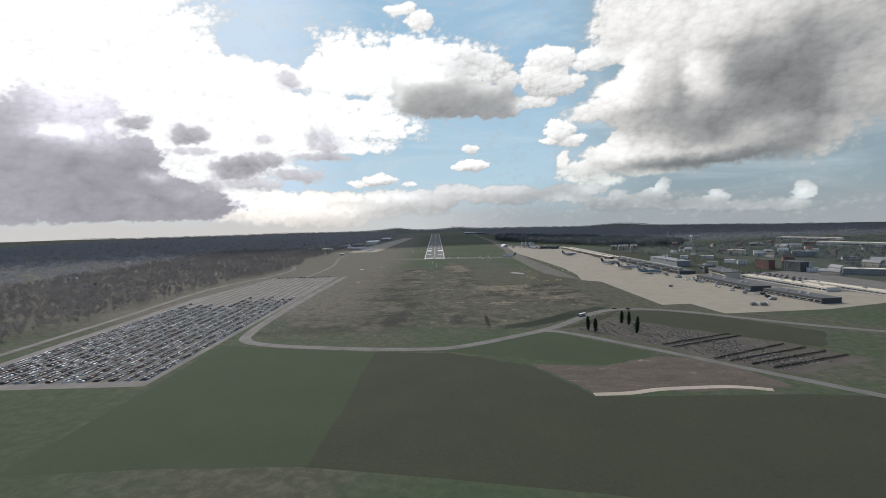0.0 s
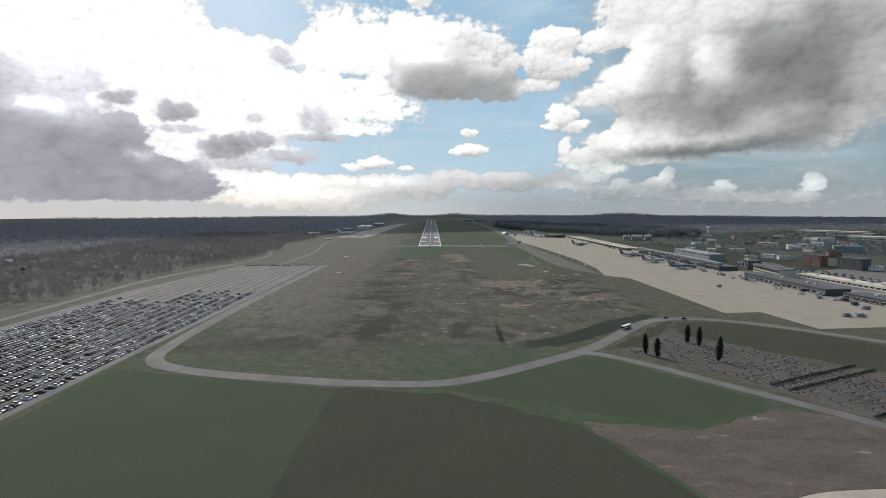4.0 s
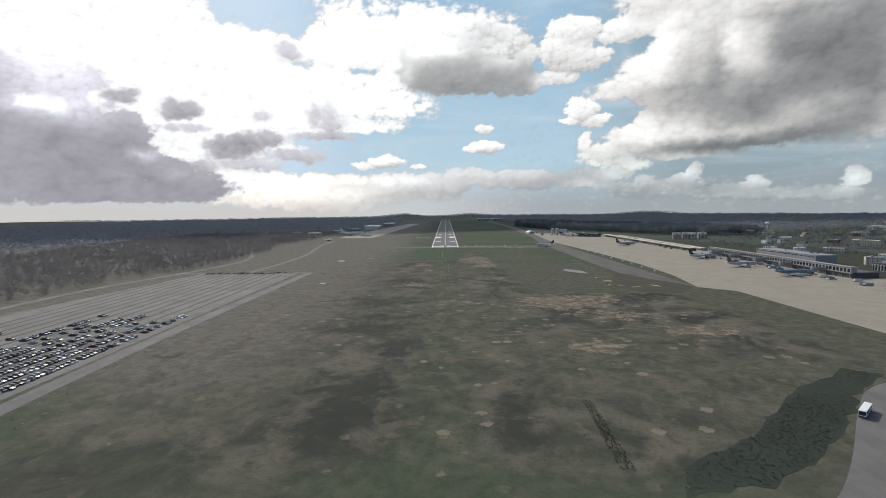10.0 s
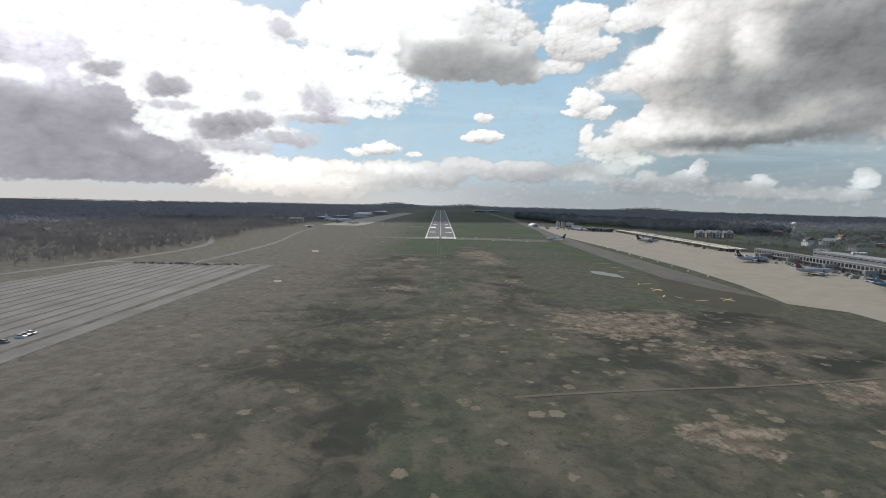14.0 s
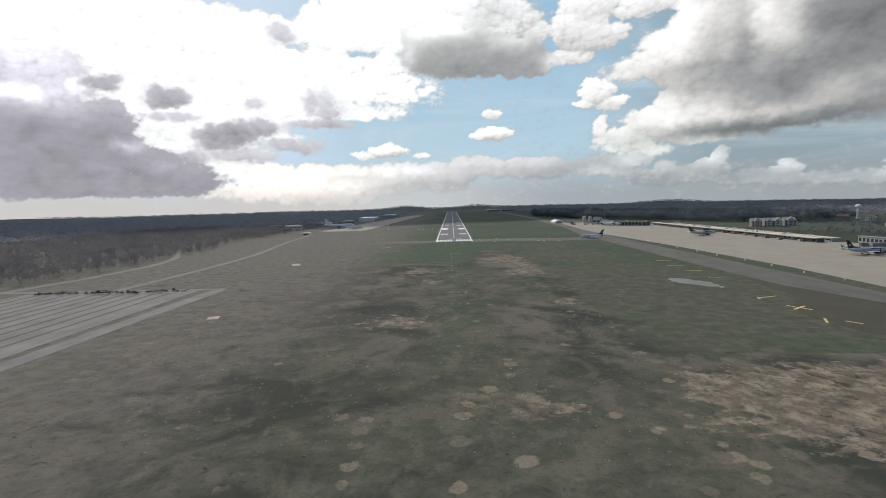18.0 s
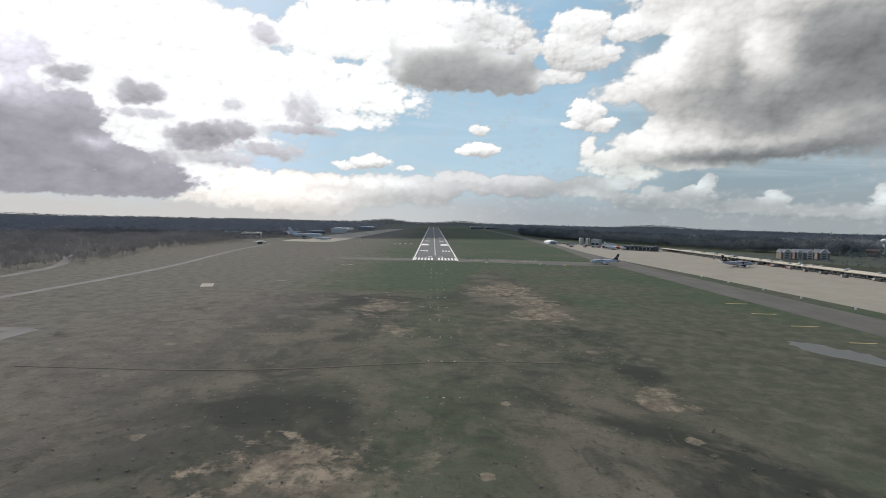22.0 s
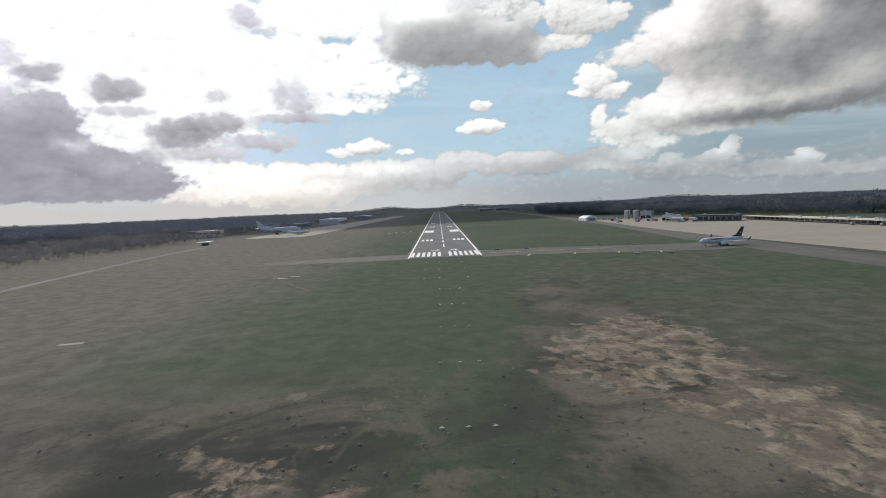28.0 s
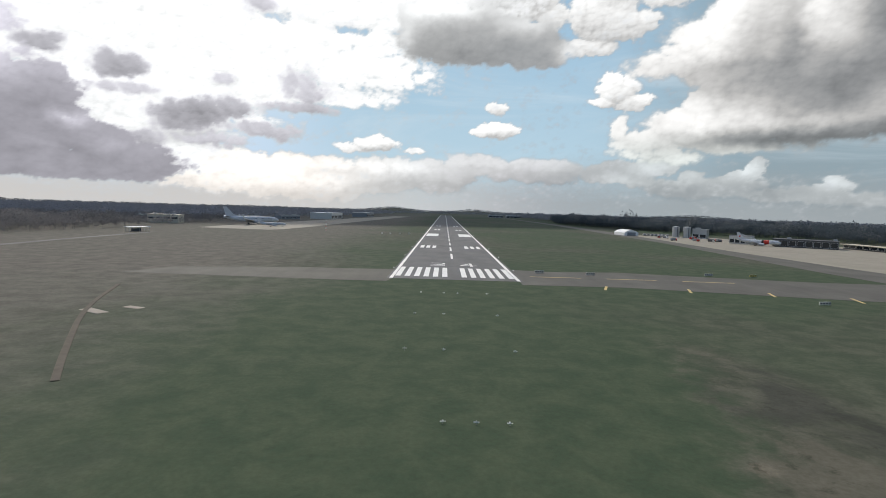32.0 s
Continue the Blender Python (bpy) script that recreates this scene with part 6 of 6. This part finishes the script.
def car_park():
    r = random.Random(3)
    first = car(pose(-170, -700, 0.045))
    places, n = [], 0
    for row in range(13):
        x = -171 - row * 9.3
        lo, hi = -888, -560 - 14 * (row % 3) - (40 if row > 6 else 0)
        y = lo
        while y < hi:
            full = 0.93 if y < -640 else 0.55
            if r.random() < full and x > -298:
                places.append((x + r.uniform(-0.3, 0.3), y, r.choice((0, 180)) + r.uniform(-2, 2)))
            y += 2.65
    near = [p for p in places if -790 < p[1] and p[0] > -215]
    r.shuffle(near)
    near = set(near[:150])
    verts, faces = [], []
    shape = [(-2.1, -0.86, 0.05), (2.1, -0.86, 0.05), (2.1, 0.86, 0.05), (-2.1, 0.86, 0.05), (-2.1, -0.86, 0.8), (2.1, -0.86, 0.72), (2.1, 0.86, 0.72), (-2.1, 0.86, 0.8), (-1.8, -0.7, 0.95), (1.0, -0.7, 0.9), (1.0, 0.7, 0.9), (-1.8, 0.7, 0.95), (-1.2, -0.6, 1.45), (0.4, -0.6, 1.43), (0.4, 0.6, 1.43), (-1.2, 0.6, 1.45)]
    quads = [(0, 1, 5, 4), (1, 2, 6, 5), (2, 3, 7, 6), (3, 0, 4, 7), (4, 5, 9, 8), (5, 6, 10, 9), (6, 7, 11, 10), (7, 4, 8, 11), (8, 9, 13, 12), (9, 10, 14, 13), (10, 11, 15, 14), (11, 8, 12, 15), (12, 13, 14, 15)]
    glassy = []
    for p in places:
        if p in near:
            copy_thing(first, pose(p[0], p[1], 0.045, 0, 0, p[2]))
            continue
        a = radians(p[2])
        c, s = math.cos(a), math.sin(a)
        k = len(verts)
        verts += [(p[0] + c * x - s * y, p[1] + s * x + c * y, z) for x, y, z in shape]
        faces += [tuple(k + i for i in q) for q in quads]
        glassy += [0] * 8 + [1] * 4 + [0]
    ob = arrays_object("parked_cars", verts, faces, [island_paint("mixed_car_paint", PAINT, 0.3), M["glass"]], "many parked cars in rows in the long stay car park", "cars")
    ob.data.polygons.foreach_set("material_index", glassy)


M["town_ground"] = surface("town_verges", (0.066, 0.077, 0.062), 0.95, fine=0.5, coarse=0.02, vary=0.7, spec=0.1, space="World")
M["verge"] = surface("worn_verge", (0.105, 0.102, 0.088), 0.95, fine=0.6, coarse=0.05, vary=0.5, spec=0.1, space="World")
car_park()
tagged(mesh_object("car_park_lanes", ribbon([(-166, -890), (-166, -360)], 3.2, 0.05), M["road"]), "grey lane in the car park", "road", kind="structure")
for row in range(1, 13):
    tagged(mesh_object("car_park_lanes", ribbon([(-175.7 - row * 9.3 + 9.3, -890), (-175.7 - row * 9.3 + 9.3, -352)], 2.2, 0.052), M["verge"]), "strip of dull grass between parking rows", "verge", kind="structure")


def bus(m):
    ob = thing("bus", m, "white and dark single deck bus on the road", "bus")
    part("body", boxed(-6, 6, -1.25, 1.25, 0.35, 3.0, 0.12), M["white"], ob)
    for s in (-1, 1):
        for i in range(6):
            part("window", boxed(-5.4 + i * 1.85, -3.75 + i * 1.85, s * 1.26 - 0.02, s * 1.26 + 0.02, 1.5, 2.6), M["glass"], ob)
    part("windscreen", boxed(5.98, 6.03, -1.1, 1.1, 1.2, 2.7), M["glass"], ob)
    part("skirt", boxed(-6.02, 6.02, -1.27, 1.27, 0.35, 0.95), M["dark_grey"], ob)
    for x in (-3.6, 3.8):
        for s in (-1, 1):
            part("wheel", tubed((x, s * 0.95, 0.5), (x, s * 1.28, 0.5), 0.5, 0.5, 14), M["tyre"], ob)


bus(pose(137, -731, 0.06, 0, 0, 222) @ Matrix.Scale(0.85, 4))
for x, y, a in ((178, -700.5, 10), (190, -704, 5)):
    copy_thing(bpy.data.objects["car"], pose(x, y, 0.066, 0, 0, a))["label"] = "dark car driving on the airfield road"


def service_truck(m, cab, load, label):
    ob = thing("service_truck", m, label, "truck", "airport service vehicles")
    part("cab", boxed(1.6, 3.4, -1.15, 1.15, 0.5, 2.4, 0.1), M[cab], ob)
    part("windscreen", boxed(3.38, 3.43, -1.0, 1.0, 1.4, 2.2), M["glass"], ob)
    part("load", boxed(-3.6, 1.4, -1.2, 1.2, 0.8, 2.9, 0.06), M[load], ob)
    part("chassis", boxed(-3.6, 3.2, -0.9, 0.9, 0.45, 0.8), M["dark_grey"], ob)
    for x in (-2.4, 2.4):
        for s in (-1, 1):
            part("wheel", tubed((x, s * 0.8, 0.45), (x, s * 1.15, 0.45), 0.45, 0.45, 10), M["tyre"], ob)
    return ob


def boarding_stairs(m):
    ob = thing("boarding_stairs", m, "wheeled white boarding stairs on the apron", "stairs", "boarding stairs")
    bm = bmesh.new()
    for i in range(12):
        box(bm, -3 + i * 0.5, -2.4 + i * 0.5, -0.8, 0.8, 0.5 + i * 0.24, 0.62 + i * 0.24)
    part("steps", bm, M["grey"], ob)
    for s in (-1, 1):
        part("side_panel", prism([(-3, s * 0.85 - 0.05), (3.6, s * 0.85 - 0.05), (3.6, s * 0.85 + 0.05), (-3, s * 0.85 + 0.05)], 0.4, 1.2), M["white"], ob)
        part("handrail", tubed((-3, s * 0.85, 1.5), (3.4, s * 0.85, 4.4), 0.06, 0.06, 6), M["steel"], ob)
    part("platform", boxed(2.9, 4.4, -0.9, 0.9, 3.2, 3.4), M["grey"], ob)
    for x in (-2.2, 2.6):
        part("wheel", tubed((x, -0.9, 0.35), (x, 0.9, 0.35), 0.35, 0.35, 10), M["tyre"], ob)
    return ob


TRUCKS = [service_truck(pose(352, -470, 0.06, 0, 0, 30), "white", "grey", "white and grey airport service truck on the apron"), service_truck(pose(356, -520, 0.06, 0, 0, -60), "offwhite", "dark_grey", "white truck with a dark load on the apron"), service_truck(pose(240, 350, 0.06, 0, 0, 20), "red", "grey", "red and grey airport truck on the apron")]
STAIRS = boarding_stairs(pose(350, -500, 0.06, 0, 0, 70))
gr = random.Random(8)
for i in range(30):
    y = -185 - i * 17.0
    x = 362 - (i % 4) * 4 if y > -460 else 366 - (i % 3) * 6
    copy_thing(gr.choice(TRUCKS[:2]), pose(x + gr.uniform(-3, 3), y + gr.uniform(-4, 4), 0.06, 0, 0, gr.uniform(0, 360)))
for i in range(12):
    copy_thing(STAIRS, pose(356 + gr.uniform(-8, 8), -200 - i * 40 + gr.uniform(-10, 10), 0.06, 0, 0, gr.uniform(0, 360)))
for i in range(10):
    copy_thing(TRUCKS[gr.randrange(3)], pose(366 + gr.uniform(-6, 4), 120 - i * 26, 0.06, 0, 0, gr.uniform(60, 120)))
for i in range(9):
    copy_thing(TRUCKS[gr.randrange(3)], pose(gr.uniform(232, 300), gr.uniform(330, 410), 0.06, 0, 0, gr.uniform(0, 360)))
for i in range(7):
    copy_thing(TRUCKS[0], pose(253 + i * 4.2, 462 - i * 1.5, 0.06, 0, 0, 80))
for x, y, a in ((300, -560, 40), (316, -700, 10), (325, -702, 0)):
    copy_thing(TRUCKS[0], pose(x, y, 0.06, 0, 0, a))
lot = [o for o in bpy.data.objects if o.name == "car"][0]
for i in range(70):
    row = i % 5
    copy_thing(lot, pose(462 + row * 9 + gr.uniform(-1, 1), -430 - (i // 5) * 12 + gr.uniform(-3, 3), 0.03, 0, 0, gr.choice((0, 180))))["label"] = "parked car beside the terminal"
sheet("town_ground", rough_outline([(404, 300), (600, 245), (900, 330), (1250, 300), (1250, -620), (700, -700), (500, -720), (404, -640)], 6.0, 6, 16), 0.02, M["town_ground"], "dull grey brown land between the town buildings", "ground")
sheet("terminal_forecourt", [(402, -430), (470, -440), (560, -420), (570, -640), (480, -694), (470, -640), (402, -560)], 0.03, M["road"], "grey asphalt forecourt behind the terminal", "forecourt")
sheet("terminal_forecourt", [(403, 160), (440, 150), (600, -120), (560, -420), (470, -440), (403, -430)], 0.028, M["field_dark"], "dull green and brown land behind the terminal", "ground")
wood("scrub", [(452, 110), (600, -110), (560, -400), (480, -380), (462, -120)], 14, 7, FAR_TREES, M["twigs_right"], "dark trees and bushes behind the terminal", 0.6, 1.2)


# ---- airfield lights, signs and small marks ----
def approach_light(m):
    ob = thing("approach_light", m, "low white approach light on a short post", "light", "approach lights")
    part("post", tubed((0, 0, 0), (0, 0, 0.45), 0.06, 0.06, 6), M["steel"], ob)
    part("bar", boxed(-0.6, 0.6, -0.12, 0.12, 0.42, 0.55), M["lamp_glass"], ob)
    lamp = part("lamp", tubed((0, -0.2, 0.62), (0, 0.2, 0.62), 0.2, 0.16, 8), M["lamp_glass"], ob)
    return ob


AL = approach_light(pose(0, -32, 0))
AL.scale = (0.6, 0.6, 0.6)
for y in range(-32, -430, -31):
    for x in ((-11, -4, 9) if y > -110 else (-4, 0, 4)):
        if (x, y) != (0, -32):
            copy_thing(AL, pose(x, y, 0))


def papi(m):
    ob = thing("papi_light", m, "white landing light box beside the runway", "light", "landing light boxes")
    part("housing", boxed(-0.8, 0.8, -0.6, 0.6, 0.5, 1.2, 0.05), M["white"], ob)
    part("lens", boxed(-0.6, 0.6, -0.63, -0.59, 0.75, 1.05), M["lamp_glass"], ob)
    for x in (-0.6, 0.6):
        part("leg", tubed((x, 0, 0), (x, 0, 0.5), 0.05, 0.05, 6), M["steel"], ob)
    return ob


PP = papi(pose(-66, 312, 0))
for x, y in ((-58, 316), (-49, 321), (-40, 326)):
    copy_thing(PP, pose(x, y, 0))


def guidance_sign(m, w, panel, label, marks):
    ob = thing("taxiway_sign", m, label, "sign", "taxiway signs")
    part("panel", boxed(-w / 2, w / 2, -0.18, 0.18, 0.25, 1.1, 0.04), M[panel], ob)
    bm = bmesh.new()
    for i in range(marks):
        x = -w / 2 + w * (i + 0.5) / marks
        box(bm, x - w * 0.3 / marks, x + w * 0.3 / marks, -0.2, -0.17, 0.45, 0.9)
    part("sign_bars", bm, M["black"], ob, "plain dark bars in place of writing")
    for x in (-w * 0.35, w * 0.35):
        part("leg", tubed((x, 0, 0), (x, 0, 0.36), 0.06, 0.06, 6), M["steel"], ob)
    return ob


SG = guidance_sign(pose(131, 35, 0, 0, 0, 10), 3.2, "sign_yellow", "yellow taxiway sign board on the grass", 3)
SW = guidance_sign(pose(111, 34, 0, 0, 0, 10), 3.8, "offwhite", "pale taxiway sign board on the grass", 4)
for x, y, src in ((129, -36, SG), (111, -33, SW), (57, 25, SW), (36, 27, SW)):
    copy_thing(src, pose(x, y, 0, 0, 0, 8))


def edge_marker(m):
    ob = thing("edge_marker", m, "small white marker on the grass strip", "marker", "edge markers")
    part("post", tubed((0, 0, 0), (0, 0, 0.7), 0.08, 0.08, 6), M["steel"], ob)
    part("head", boxed(-0.5, 0.5, -0.3, 0.3, 0.4, 1.5, 0.08), M["white"], ob)
    return ob


EM = edge_marker(pose(221, -190, 0))
for y in (-225, -262, -296, -330, -362, -150, -110, -70):
    copy_thing(EM, pose(221 + (y % 3), y, 0))
for y in range(30, 1500, 60):
    for x in (-25.5, 25.5):
        copy_thing(EM, Matrix.Translation((x, y, 0)) @ Matrix.Scale(0.35, 4))


def wind_mast(m):
    ob = thing("wind_mast", m, "thin red and white mast on the grass", "mast")
    for i in range(6):
        part("mast_section", tubed((0, 0, i * 2), (0, 0, i * 2 + 2), 0.18, 0.18, 8), M["red" if i % 2 == 0 else "white"], ob)
    part("foot", boxed(-0.6, 0.6, -0.6, 0.6, 0, 0.3, 0.05), M["grey"], ob)


wind_mast(pose(-128, 340, 0))


# yellow crosses and bars of the closed taxiway, and the lead-in lines
def cross(x, y, a):
    ob = tagged(new("closed_marking"), "yellow painted cross on the closed taxiway", "marking", "taxiway crosses", "structure")
    ob.matrix_basis = pose(x, y, 0.06, 0, 0, a)
    for t in (40, -40):
        bm = boxed(-5.5, 5.5, -0.6, 0.6, 0, 0.008 if t > 0 else 0.012)
        bmesh.ops.rotate(bm, verts=bm.verts, matrix=Matrix.Rotation(radians(t), 3, "Z"))
        part("cross_bar", bm, M["yellow_mark"], ob)


cross(151, -428, 75)
cross(182, -460, 75)
for i, (x, y, a, w) in enumerate(((145, -452, 60, 8), (153, -456, 120, 6), (163, -465, 20, 10), (152, -403, 20, 12), (147, -405, 70, 6), (52, -11, 70, 9), (80.5, -12, 70, 9), (106.5, -15.5, 70, 9), (129.5, -22.5, 70, 10), (40, 14, 0, 20), (70, 14, 0, 20), (100, 13, -3, 20), (167, -248, -4, 12), (162, -279, -4, 12), (161, -308, -4, 12), (161, -338, -4, 10))):
    bm = boxed(-w / 2, w / 2, -0.45, 0.45, 0, 0.006)
    tagged(mesh_object("yellow_line", bm, M["yellow_mark"]), "yellow painted taxiway line", "marking", kind="structure").matrix_basis = pose(x, y, 0.062 + 0.001 * i, 0, 0, a)
sheet("puddle", rough_outline([(132, -336), (129, -348), (133, -358), (146, -376), (149, -366), (147, -352), (140, -340)], 1.8, 5, 12), 0.03, M["water"], "shallow rain puddle on flooded grass", "puddle", 0.02)

# pale concrete slabs left in the grass
for x, y, a, w, d in ((-140, -217, 20, 7, 15), (-115, -423, 15, 5, 6), (-104, -187, 10, 6, 1.8), (-84, -70, -30, 8, 2.6), (-78, -65, -20, 5, 2.0)):
    slab = tagged(mesh_object("concrete_slab", boxed(-w / 2, w / 2, -d / 2, d / 2, -0.1, 0.09, 0.03), M["track"]), "pale weathered concrete slab lying in the grass", "slab", "slabs in the grass", "structure")
    slab.matrix_basis = pose(x, y, 0, 0, 0, a)
